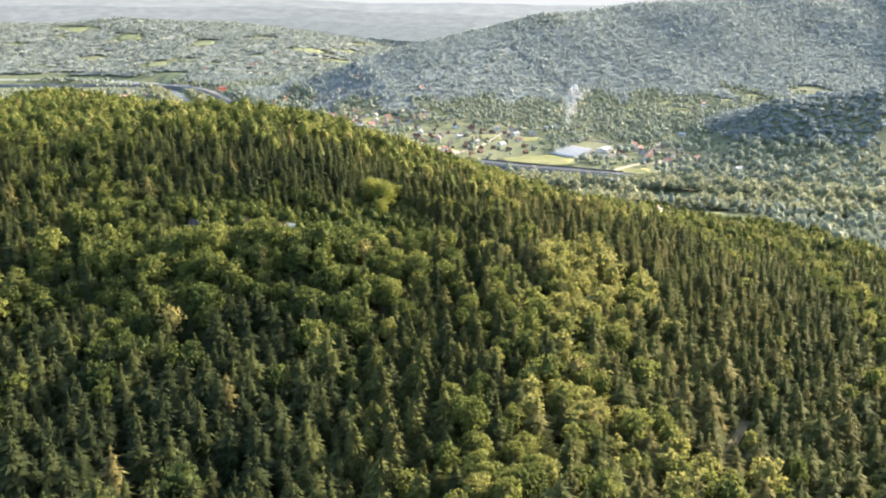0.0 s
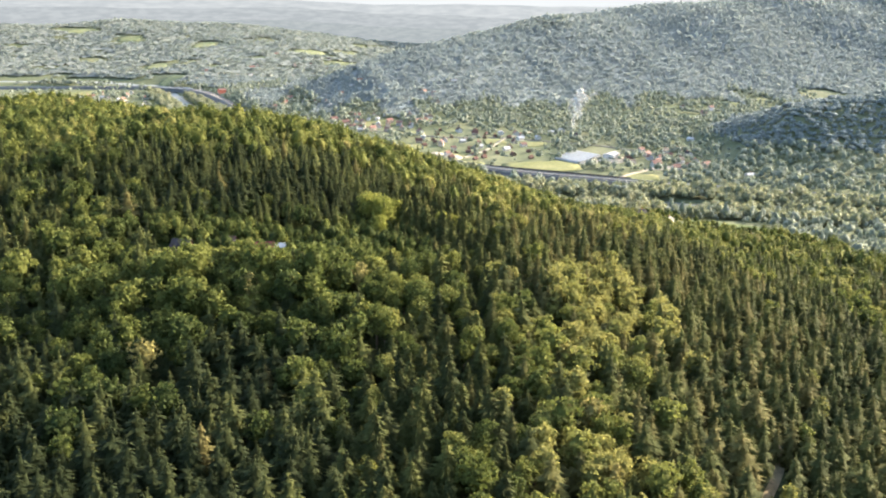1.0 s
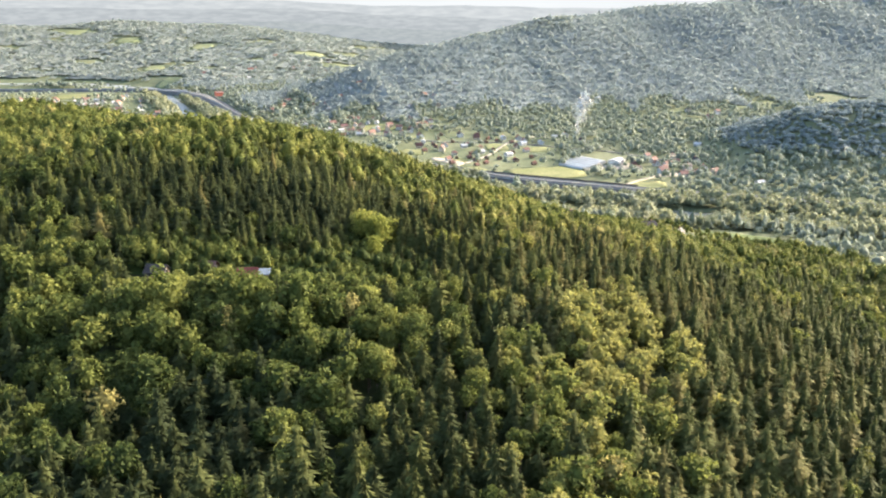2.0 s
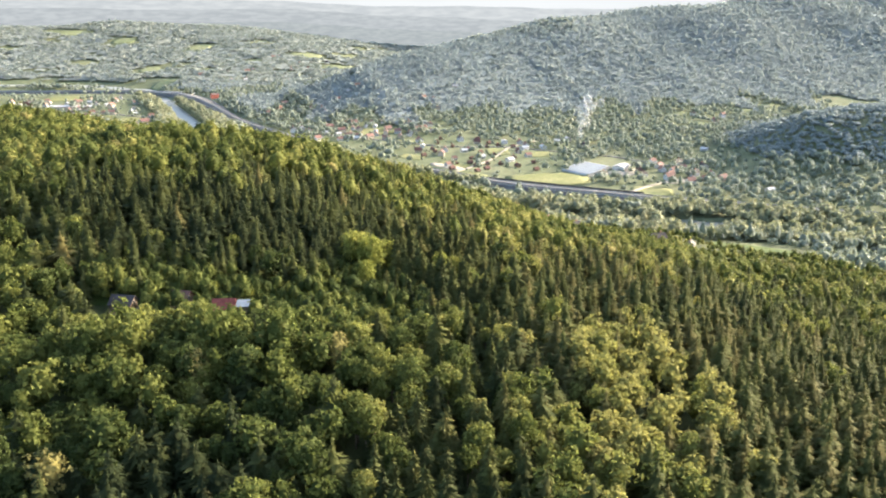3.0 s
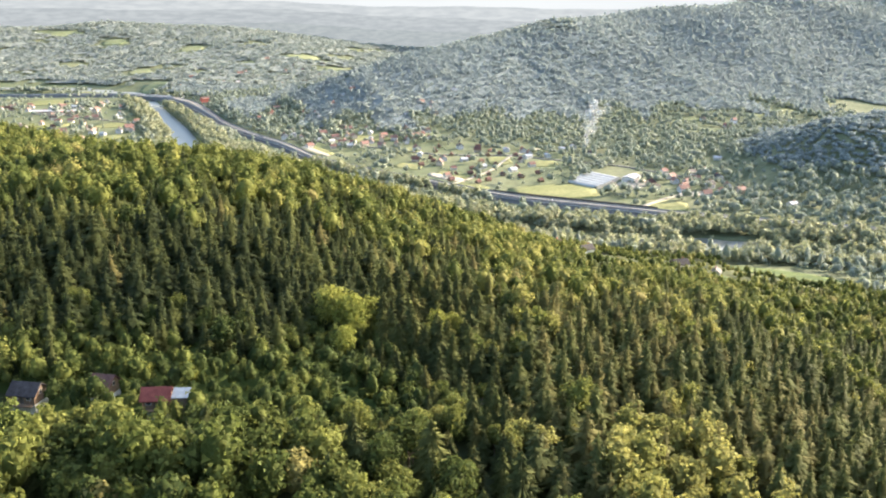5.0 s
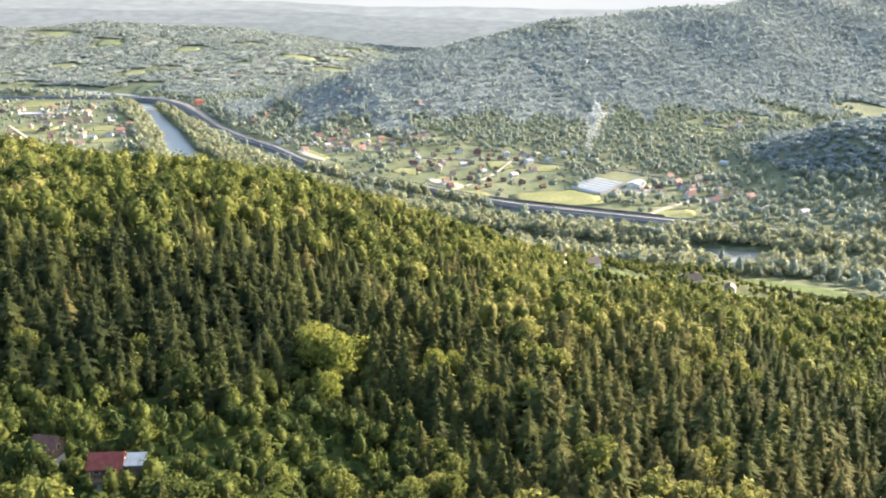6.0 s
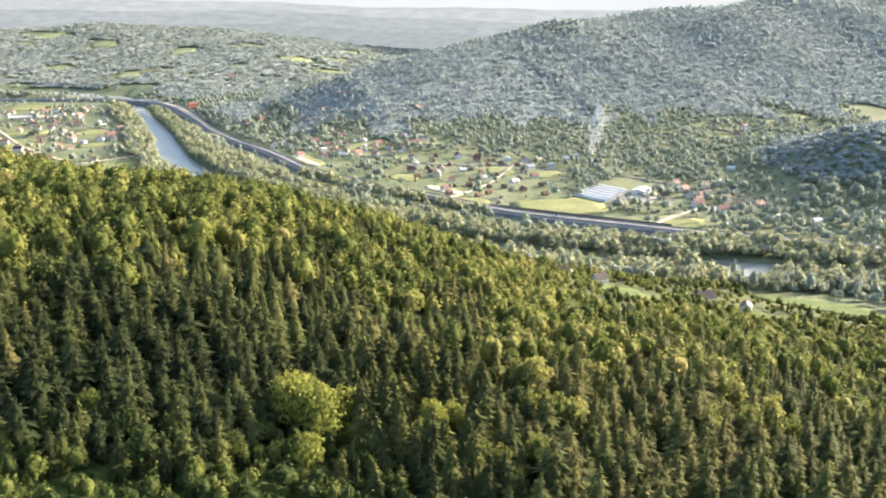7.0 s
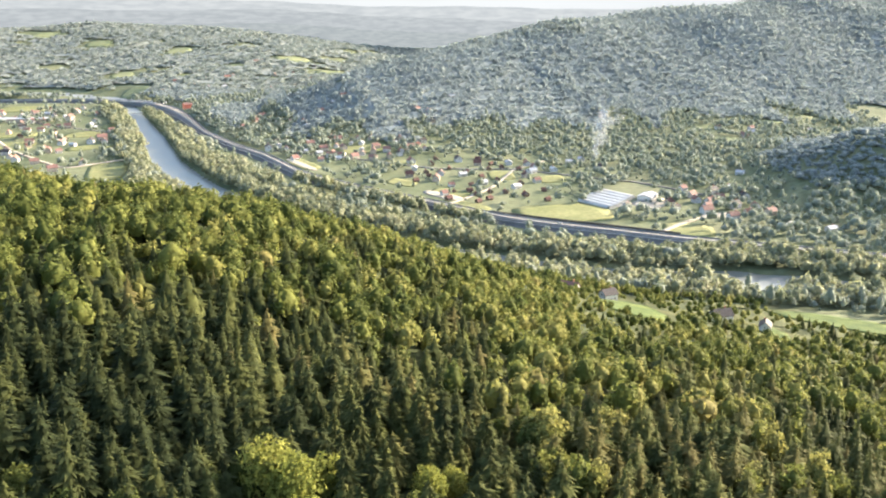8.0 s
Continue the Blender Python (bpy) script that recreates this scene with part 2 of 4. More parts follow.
gx = np.concatenate((np.linspace(-4800, -1100, 60)[:-1], np.arange(-1100, 760, 9.0), np.linspace(760, 4800, 60)))
gy = np.concatenate((np.linspace(-1500, 0, 20)[:-1], np.arange(0, 1560, 9.0), np.linspace(1560, 4000, 80)))
GX, GY = np.meshgrid(gx, gy, indexing="ij")
GZ = land(GX, GY)
ground_mesh = mesh_of("ground", site(np.stack((GX, GY, GZ), -1)).reshape(-1, 3), grid_faces(len(gx), len(gy)), M_MEADOW, smooth_shade=True)
ground_mesh.materials.append(M_SOIL)
_c = near_hill((GX[:-1, :-1] + GX[1:, 1:]) / 2, (GY[:-1, :-1] + GY[1:, 1:]) / 2) > 9
ground_mesh.polygons.foreach_set("material_index", _c.ravel().astype(np.int32))
ground_mesh.materials.append(M_GLADE)
_x, _y = (GX[:-1, :-1] + GX[1:, 1:]) / 2, (GY[:-1, :-1] + GY[1:, 1:]) / 2
_g = np.exp(-(((_x + 62) / 78) ** 2 + ((_y - 268) / 20) ** 2)) > 0.4
ground_mesh.polygons.foreach_set("material_index", np.where(_g, 2, _c).ravel().astype(np.int32))
ground = tagged(new("ground", ground_mesh), "grassy valley floor with wooded hills around it", "ground", kind="structure")


# ---- trees: shapes ----
def spruce_shape(rng, tiers, boughs, height=20.0, radius=2.9, fingers=3, kite=False):
    """Ragged drooping boughs, each of a few pointed sprays, in tiers round a stem: vertices and triangles."""
    v, f = [], []
    hull = 7
    for j in range(hull):
        a = j * 2 * math.pi / hull
        q = rng.uniform(0.5, 0.68) * radius
        v.append((q * math.cos(a), q * math.sin(a), rng.uniform(0.08, 0.16) * height))
    v.append((0, 0, 0.95 * height))
    f += [(j, (j + 1) % hull, hull) for j in range(hull)]
    for k in range(tiers):
        u = min(max((k + rng.uniform(-0.35, 0.35)) / tiers, 0), 0.97)
        z = height * (0.12 + 0.86 * u)
        r = radius * (1 - u ** 1.9) ** 0.85 * (0.8 if k == 0 else 1) * rng.uniform(0.72, 1.2) + 0.15
        turn = rng.uniform(0, 6.28)
        nb = max(4, round(boughs * (0.4 + 0.6 * (1 - u))))
        for j in range(nb):
            a = turn + (j + rng.uniform(-0.35, 0.35)) * 2 * math.pi / nb
            rr, zz = r * rng.uniform(0.6, 1.15), z + rng.uniform(-0.5, 0.5)
            drop = rr * rng.uniform(0.15, 0.45) * (1 - 0.5 * u)
            for g in range(fingers):
                side = (g - (fingers - 1) / 2) * 2.1 / nb + rng.uniform(-0.12, 0.12)
                reach = rr * (1 - 0.25 * abs(side) * nb / 3) * rng.uniform(0.85, 1.1)
                w = 1.25 / nb * rng.uniform(0.7, 1.2)
                b0, b1, b2 = a + side - w, a + side + w, a + side * 1.3
                i = len(v)
                low = zz - 0.35 * drop - rng.uniform(0, 0.4)
                if not kite:
                    v += [(0.3 * rr * math.cos(b0 - w), 0.3 * rr * math.sin(b0 - w), low + 0.5), (reach * math.cos(b2 - w * 0.4), reach * math.sin(b2 - w * 0.4), zz - drop + rng.uniform(-0.3, 0.3)), (0.5 * rr * math.cos(b1 + w), 0.5 * rr * math.sin(b1 + w), low + rng.uniform(0, 0.4))]
                    f.append((i, i + 1, i + 2))
                    continue
                v += [(0.42 * rr * math.cos(b0), 0.42 * rr * math.sin(b0), low + 0.25), (reach * math.cos(b2), reach * math.sin(b2), zz - drop + rng.uniform(-0.25, 0.25)), (0.42 * rr * math.cos(b1), 0.42 * rr * math.sin(b1), low), (0.15 * rr * math.cos(a), 0.15 * rr * math.sin(a), zz + 0.55)]
                f += [(i, i + 1, i + 3), (i + 1, i + 2, i + 3)]
    i = len(v)
    v += [(0.2, 0, 0.92 * height), (-0.1, 0.17, 0.92 * height), (-0.1, -0.17, 0.92 * height), (0, 0, height * 1.01)]
    f += [(i, i + 1, i + 3), (i + 1, i + 2, i + 3), (i + 2, i, i + 3)]
    return np.array(v), np.array(f)


ICO = bmesh.new()
bmesh.ops.create_icosphere(ICO, subdivisions=1, radius=1.0)
ICO_V, ICO_F = np.array([v.co[:] for v in ICO.verts]), np.array([[v.index for v in q.verts] for q in ICO.faces])
ICO.free()
ICO = bmesh.new()
bmesh.ops.create_icosphere(ICO, subdivisions=2, radius=1.0)
BALL_V, BALL_F = np.array([v.co[:] for v in ICO.verts]), np.array([[v.index for v in q.verts] for q in ICO.faces])
ICO.free()


def leaf_sprays(rng, p, d, size, loose):
    """Pointed leaf sprays at p, lying loosely square to the directions d."""
    n = len(p)
    nrm = d + rng.normal(size=(n, 3)) * loose
    e1 = np.cross(nrm, rng.normal(size=(n, 3)))
    e1 /= np.linalg.norm(e1, axis=1)[:, None] + 1e-9
    e2 = np.cross(nrm, e1)
    e2 /= np.linalg.norm(e2, axis=1)[:, None] + 1e-9
    s = size * rng.uniform(0.6, 1.4, (n, 1))
    return np.stack((p - e1 * s, p + e1 * s * 0.6 - e2 * s * 0.8, p + e1 * s * 0.5 + e2 * s * 0.9), 1).reshape(-1, 3)


def crown_shape(rng, lumps, leaves, height, radius, size, low=0.1, point=0.0):
    """A crown seen from afar: a lumpy leaf mass with sprays standing off it."""
    mid, half = height * (1 + low) / 2, height * (1 - low) / 2
    k = np.arange(lumps)
    u, a = 1 - 1.35 * (k + 0.5) / lumps, k * 2.4 + rng.uniform(0, 6.28)
    c = np.stack((np.sqrt(1 - u * u) * np.cos(a), np.sqrt(1 - u * u) * np.sin(a), u), 1) + rng.normal(size=(lumps, 3)) * 0.12
    grow = rng.uniform(0.16, 0.42, lumps)

    def reach(d):
        gap = ((d[:, None, :] - c[None]) ** 2).sum(-1)
        return 0.72 + (np.exp(-gap / 0.16) * grow).max(1)

    def place(d, r):
        p = d * r[:, None] * (radius, radius, half)
        p[:, :2] *= 1 - point * np.clip(d[:, 2:], 0, 1)
        return p + (0, 0, mid)

    body = place(BALL_V, reach(BALL_V) * rng.uniform(0.58, 0.88, len(BALL_V)))
    faces = BALL_F[BALL_V[BALL_F][:, :, 2].mean(1) > -0.5]
    d = rng.normal(size=(leaves, 3))
    d[:, 2] = np.abs(d[:, 2]) - 0.3
    d /= np.linalg.norm(d, axis=1)[:, None]
    tips = leaf_sprays(rng, place(d, reach(d) * rng.uniform(0.8, 1.12, leaves)), d, size, 0.45)
    return np.concatenate((body, tips)), np.concatenate((faces, np.arange(leaves * 3).reshape(-1, 3) + len(body)))


def open_crown(rng, leaves, height, radius, size, point=0.0):
    """A light crown on a distant slope: sprays at all angles through its whole depth."""
    d = rng.normal(size=(leaves, 3))
    d[:, 2] = np.abs(d[:, 2])
    d /= np.linalg.norm(d, axis=1)[:, None]
    q = d * rng.uniform(0.55, 1.1, (leaves, 1)) * (radius, radius, height * 0.7)
    q[:, :2] *= 1 - point * np.clip(q[:, 2:] / height, 0, 1)
    return leaf_sprays(rng, q + (0, 0, height * 0.3), d + (0, 0, 0.5), size, 0.55), np.arange(leaves * 3).reshape(-1, 3)


def broadleaf_shape(rng, clumps, leaves, height=16.0, radius=4.2, size=0.75, low=0.3, oval=1.0):
    """A crown of leaf sprays gathered in uneven clumps round a dark heart."""
    v, f, count = [], [], 0
    mid = height * (low + 1) / 2
    half = height * (1 - low) / 2
    cen = []
    for k in range(clumps):
        a, u = k * 2.4 + rng.uniform(-0.4, 0.4), 1 - 1.55 * (k + 0.5) / clumps
        q = math.sqrt(max(0, 1 - u * u))
        g = rng.uniform(0.5, 0.82)
        cen.append((np.array((radius * q * g * math.cos(a), radius * q * g * math.sin(a) * oval, mid + half * u * g)), rng.uniform(0.34, 0.52) * radius))
    v.append(ICO_V * rng.uniform(0.85, 1.1, (12, 1)) * (radius * 0.6, radius * 0.6 * oval, half * 0.72) + (0, 0, mid))
    f.append(ICO_F)
    count = 12
    for c, r in cen:
        d = rng.normal(size=(leaves, 3))
        d[:, 2] = np.abs(d[:, 2]) * 0.9 - 0.35
        d /= np.linalg.norm(d, axis=1)[:, None]
        v.append(leaf_sprays(rng, c + d * r * rng.uniform(0.7, 1.15, (leaves, 1)), d, size, 0.45))
        f.append(np.arange(leaves * 3).reshape(-1, 3) + count)
        count += leaves * 3
    return np.concatenate(v), np.concatenate(f)


def stems(height, radius, limbs, rng):
    """A tapered trunk with a few limbs, as one mesh."""
    v, f = [], []
    def tube(p, q, r0, r1, k=6):
        i, d = len(v), (Vector(q) - Vector(p))
        t = d.to_track_quat("Z", "Y").to_matrix()
        for s, (c, r) in enumerate(((Vector(p), r0), (Vector(p) + d * 0.5 + Vector(rng.uniform(-0.02, 0.02, 3)) * d.length, (r0 + r1) / 2), (Vector(q), r1))):
            for j in range(k):
                a = 2 * math.pi * j / k
                v.append(tuple(c + t @ Vector((r * math.cos(a), r * math.sin(a), 0))))
        for s in range(2):
            f.extend((i + s * k + j, i + s * k + (j + 1) % k, i + s * k + k + (j + 1) % k, i + s * k + k + j) for j in range(k))
    tube((0, 0, -0.6), (0, 0, height), radius, radius * 0.25)
    for j in range(limbs):
        a, z = j * 2.4, height * rng.uniform(0.4, 0.75)
        tube((0, 0, z), (0.3 * height * math.cos(a) * 0.6, 0.3 * height * math.sin(a) * 0.6, z + 0.22 * height), radius * 0.45, radius * 0.12, 5)
    return np.array(v), np.array(f)


def scatter(shapes, spots, rng, tall=1.0):
    """Sets shapes at spots (x, y, z, scale, width, tone): vertices, triangles, tones."""
    pick = rng.integers(0, len(shapes), len(spots))
    V, F, T, count = [], [], [], 0
    for k, (sv, sf) in enumerate(shapes):
        sp = spots[pick == k]
        if not len(sp):
            continue
        a = rng.uniform(0, 2 * math.pi, len(sp))
        lean = rng.normal(size=(len(sp), 2)) * 0.03
        c, s = np.cos(a)[:, None], np.sin(a)[:, None]
        wide = UNIT * (sp[:, 3] * sp[:, 4])[:, None]
        z = UNIT * tall * sv[None, :, 2] * sp[:, 3:4]
        foot = site(sp[:, :3])
        x = (c * sv[None, :, 0] - s * sv[None, :, 1]) * wide + lean[:, :1] * z + foot[:, 0:1]
        y = (s * sv[None, :, 0] + c * sv[None, :, 1]) * wide + lean[:, 1:] * z + foot[:, 1:2]
        V.append(np.stack((x, y, z + foot[:, 2:3]), -1).reshape(-1, 3))
        F.append((sf[None] + (count + np.arange(len(sp)) * len(sv))[:, None, None]).reshape(-1, 3))
        T.append(np.repeat(sp[:, 5], len(sf)))
        count += len(sp) * len(sv)
    return np.concatenate(V), np.concatenate(F), np.concatenate(T)


def wander(x, y, size, seed):
    """A soft random field between about -1 and 1."""
    r = np.random.default_rng(seed)
    out = 0
    for k in range(6):
        a, p, g = r.uniform(0, 6.28), r.uniform(0, 6.28), r.uniform(0.6, 1.8)
        out = out + np.sin((x * np.cos(a) + y * np.sin(a)) * g * 2 * math.pi / size + p)
    return out / 3


def jittered(x0, x1, y0, y1, step, rng, deep=0.72):
    """Uneven spacing: rows set off against each other, then shaken; deep evens out the plan's longer y unit."""
    X, Y = np.meshgrid(np.arange(x0, x1, step), np.arange(y0, y1, step * deep), indexing="ij")
    X = X + step * ((np.arange(X.shape[1]) * 0.618) % 1)[None, :]
    Y = Y + step * deep * ((np.arange(X.shape[0]) * 0.382) % 1)[:, None]
    return (X + rng.uniform(-0.6, 0.6, X.shape) * step).ravel(), (Y + rng.uniform(-0.6, 0.6, X.shape) * step * deep).ravel()


def blob(x, y, cx, cy, rx, ry, turn=0):
    c, s = math.cos(radians(turn)), math.sin(radians(turn))
    u, w = (x - cx) * c + (y - cy) * s, -(x - cx) * s + (y - cy) * c
    return np.exp(-((u / rx) ** 2 + (w / ry) ** 2))


TRAIL = ((84, 136, 2), (97, 158, 2), (110, 172, 2), (117, 183, 2), (110, 202, 2), (101, 218, 2))

# ---- the near forest ----
rng = np.random.default_rng(7)
tx, ty = jittered(-520, 360, 85, 760, 5.0, rng, 0.86)
hill_h = near_hill(tx, ty)
open_ground = blob(tx, ty, -62, 268, 56, 12, -6) + blob(tx, ty, -33, 291, 15, 13) + blob(tx, ty, 0, 304, 12, 10) + blob(tx, ty, -30, 258, 18, 7) + blob(tx, ty, -95, 256, 28, 7) + blob(tx, ty, 112, 508, 27, 44) + blob(tx, ty, -76, 249, 15, 10) + blob(tx, ty, 268, 540, 58, 28, -12) + blob(tx, ty, 198, 502, 16, 17) + blob(tx, ty, -114, 249, 11, 9) + blob(tx, ty, -95, 255, 18, 10)
d_trail = along(tx, ty, TRAIL)[0]
d_river, w_river = along(tx, ty, RIVER)
keep = (hill_h > 10) & (np.abs(tx) < 60 + 0.83 * ty) & (open_ground < 0.5) & (d_trail > 2.6) & (d_river > 32) & (rng.uniform(size=tx.shape) < 0.95)
tx, ty = tx[keep], ty[keep]
tz = land(tx, ty) - 0.3
leafy_bias = (wander(tx, ty, 95, 3) * 0.55 + wander(tx, ty, 30, 4) * 0.35 - 0.36 + 0.75 * smooth(330, 460, ty) + 1.5 * blob(tx, ty, 62, 224, 26, 44, -20) + 1.3 * blob(tx, ty, -90, 215, 80, 26) + 1.3 * blob(tx, ty, -230, 390, 130, 70)
              + 1.2 * blob(tx, ty, 45, 140, 30, 25) + 1.5 * blob(tx, ty, 40, 385, 26, 80) + 1.5 * blob(tx, ty, 120, 540, 130, 75) - 2.0 * blob(tx, ty, -80, 318, 75, 34) - 0.9 * blob(tx, ty, -80, 125, 75, 45) - 0.8 * blob(tx, ty, -20, 330, 40, 40) - 1.2 * blob(tx, ty, 130, 260, 60, 80) - 0.7 * blob(tx, ty, 85, 165, 30, 25) - 0.8 * blob(tx, ty, 40, 290, 40, 40)
              + 1.2 * blob(tx, ty, -60, 262, 75, 16))
is_leaf = leafy_bias + rng.normal(size=tx.shape) * 0.5 > 0
thin = (~is_leaf | (rng.uniform(size=tx.shape) < 0.88)) & (rng.uniform(size=tx.shape) > 0.45 * blob(tx, ty, 150, 530, 150, 60))      # broad crowns stand further apart
tx, ty, tz, is_leaf = tx[thin], ty[thin], tz[thin], is_leaf[thin]
low_wood = np.clip(blob(tx, ty, -55, 262, 70, 17) + blob(tx, ty, 150, 525, 170, 75) * 1.1 + 0.9 * blob(tx, ty, 88, 455, 34, 50), 0, 1)    # bushes and young trees
size = np.where(is_leaf, 1.0, 1.08) * rng.normal(1.0, 0.19, tx.shape).clip(0.6, 1.45) * (1 - 0.52 * low_wood) * np.where(is_leaf, 1.08, 1.0)
tone = rng.uniform(0, 1, tx.shape) * 0.75 + 0.12 + wander(tx, ty, 60, 5) * 0.13
# lighter broadleaf band, with haze glare also put into the tone
tone = tone + 0.25 * blob(tx, ty, 105, 225, 70, 75) + 0.4 * blob(tx, ty, 60, 222, 30, 50, -20) + 0.25 * blob(tx, ty, 60, 330, 60, 70) + 0.3 * blob(tx, ty, 45, 140, 30, 25)
# darker spruces and olive leaves, with deep shade also put into the tone
tone = tone - 0.5 * blob(tx, ty, -95, 135, 80, 50) - 0.45 * blob(tx, ty, -105, 310, 70, 40) - 0.18 * blob(tx, ty, -100, 205, 90, 35)
tone = np.where(rng.uniform(size=tx.shape) < 0.012, 0.985, np.minimum(tone, 0.93)).clip(0.01, 0.99)
size = size * (1 + 0.36 * blob(tx, ty, -78, 225, 80, 13))
wide = rng.uniform(0.85, 1.2, tx.shape)
spots = np.stack((tx, ty, tz, size, wide, tone), 1)
single = (np.abs(tx) < 26) & (ty > 95) & (ty < 330)
mid = ty < 340
r2 = np.random.default_rng(11)
SPRUCE_FINE = [spruce_shape(r2, 17, 12, 16.5, r2.uniform(3.7, 4.9), 3, True) for _ in range(8)]
SPRUCE_NEAR = [spruce_shape(r2, 12, 10, 16.5, r2.uniform(3.8, 5.2), 3) for k in range(8)]
SPRUCE_MID = [spruce_shape(r2, 12, 10, 16.5, r2.uniform(3.8, 5.2), 3) for k in range(9)]
SPRUCE_LOW = [spruce_shape(r2, 8, 8, 14.5, r2.uniform(4.0, 5.3), 2) for _ in range(8)]
LEAF_FINE = [broadleaf_shape(r2, 20, 48, 16, r2.uniform(2.9, 3.9), 0.38, r2.uniform(0.2, 0.35)) for _ in range(8)]
LEAF_NEAR = [broadleaf_shape(r2, 14, 24, 16, r2.uniform(2.9, 3.9), 0.5, 0.22) for _ in range(9)]
LEAF_MID = [broadleaf_shape(r2, 13, 22, 16, r2.uniform(2.9, 3.9), 0.52, 0.22) for _ in range(9)]
LEAF_LOW = [crown_shape(r2, 9, 80, 16, r2.uniform(3.3, 4.3), 0.6, 0.15, r2.uniform(0, 0.3)) for _ in range(8)]
LEAF_FAR = [crown_shape(r2, 8, 56, 15, r2.uniform(3.6, 4.6), 0.75, 0.12, r2.uniform(0, 0.3)) for _ in range(8)]


def tree(name, foliage, trunk_shape, crown_mat, label, m):
    base = tagged(new(name), label, "tree", "trees of the near wood")
    base.matrix_basis = m
    part("trunk", mesh_of("trunk", *trunk_shape, M_BARK), base)
    crown = mesh_of("crown", *foliage, crown_mat, None, True)
    crown.attributes.new("lone", "FLOAT", "FACE").data.foreach_set("value", np.ones(len(crown.polygons), np.float32))
    part("crown", crown, base)
    return base


def part(name, data, parent, label=""):
    ob = new(name, data)
    ob.parent = parent
    return tagged(ob, label) if label else ob


def tree_set(name, shapes, mat, sp, label, limbs):
    made = []
    for i, (x, y, z, s, w, t) in enumerate(sp):
        s *= UNIT
        m = Matrix.Translation(site((x, y, z))) @ Euler((rng.normal() * 0.025, rng.normal() * 0.025, rng.uniform(0, 6.28))).to_matrix().to_4x4() @ Matrix.Diagonal((s * w, s * w, s * 0.9, 1))
        if i < len(shapes):
            made.append(tree(name, shapes[i], stems(13 if limbs else 15, 0.26, limbs, rng), mat, label, m))
        else:
            src = made[i % len(shapes)]
            ob = copy_thing(src, Matrix.Identity(4))
            ob.matrix_basis = m
    return made


tree_set("spruce_tree", SPRUCE_FINE, M_SPRUCE, spots[single & ~is_leaf][:320], "dark green spruce with drooping boughs in dense wood", 0)
tree_set("broadleaf_tree", LEAF_FINE, M_LEAF, spots[single & is_leaf][:320], "green broadleaf tree with uneven crown in mixed wood", 5)
_left = np.zeros(len(tx), bool)
_left[np.flatnonzero(single & ~is_leaf)[320:]] = True
_left[np.flatnonzero(single & is_leaf)[320:]] = True
rest = ~single | _left
for name, sel, shapes, mat, label in (
        ("spruce_wood", rest & (ty < 205) & ~is_leaf, SPRUCE_NEAR, M_SPRUCE, "dense dark green spruce wood on the hillside"),
        ("spruce_wood", rest & mid & (ty >= 205) & ~is_leaf, SPRUCE_MID, M_SPRUCE, "dense dark green spruce wood above the meadow"),
        ("spruce_wood", rest & ~mid & ~is_leaf, SPRUCE_LOW, M_SPRUCE, "spruce wood on the far side of the hill"),
        ("broadleaf_wood", rest & (ty < 225) & is_leaf, LEAF_NEAR, M_LEAF, "light green broadleaf wood on the hillside"),
        ("broadleaf_wood", rest & mid & (ty >= 225) & is_leaf, LEAF_MID, M_LEAF, "light green broadleaf wood round the meadow"),
        ("broadleaf_wood", rest & ~mid & is_leaf & (ty < 430), LEAF_LOW, M_LEAF, "light green broadleaf wood on the hilltop"),
        ("broadleaf_wood", rest & (ty >= 430) & is_leaf, LEAF_FAR, M_LEAF, "light green broadleaf wood down the far slope")):
    V, F, T = scatter(shapes, spots[sel], rng, 0.9)
    tagged(new(name, mesh_of(name, V, F, mat, T, True)), label, "trees", kind="stuff")


# ---- far woods ----
def wood(name, x, y, shapes, mat, label, scale=1.0, spread=0.25, sink=0.8, shade=0.0):
    z = land(x, y) - sink
    n = len(x)
    sp = np.stack((x, y, z, rng.normal(scale, spread * scale, n).clip(0.4 * scale, 1.8 * scale), rng.uniform(0.8, 1.25, n), (rng.uniform(0.05, 0.95, n) * 0.7 + 0.15 + 0.15 * wander(x, y, 130, 21) - shade).clip(0.01, 0.99)), 1)
    V, F, T = scatter(shapes, sp, rng)
    return tagged(new(name, mesh_of(name, V, F, mat, T, True)), label, "trees", kind="stuff")


LUMPS = [open_crown(r2, 22, r2.uniform(5, 7.5), r2.uniform(4.8, 6.2), 2.0) for _ in range(8)] + [open_crown(r2, 20, 11, 3.8, 1.7, 0.7) for _ in range(3)]
SPUR_LEAF = [crown_shape(r2, 7, 30, 9, r2.uniform(4.4, 5.6), 0.9, 0.08) for k in range(8)]
BIGLUMPS = [open_crown(r2, 20, 9, r2.uniform(7, 10), 3.3) for _ in range(7)]
OPEN_PATCHES = ((447, 1126, 26, 24), (630, 1262, 40, 14), (570, 1228, 24, 12), (330, 1051, 14, 14), (440, 1194, 22, 12), (-193, 1370, 20, 14), (-698, 1575, 38, 46), (-797, 2070, 44, 60), (-1313, 2285, 70, 50), (-433, 1967, 60, 46), (-824, 1770, 34, 36), (-560, 1850, 34, 30), (-1080, 2160, 50, 40), (-300, 1840, 50, 36), (-640, 1720, 24, 30))
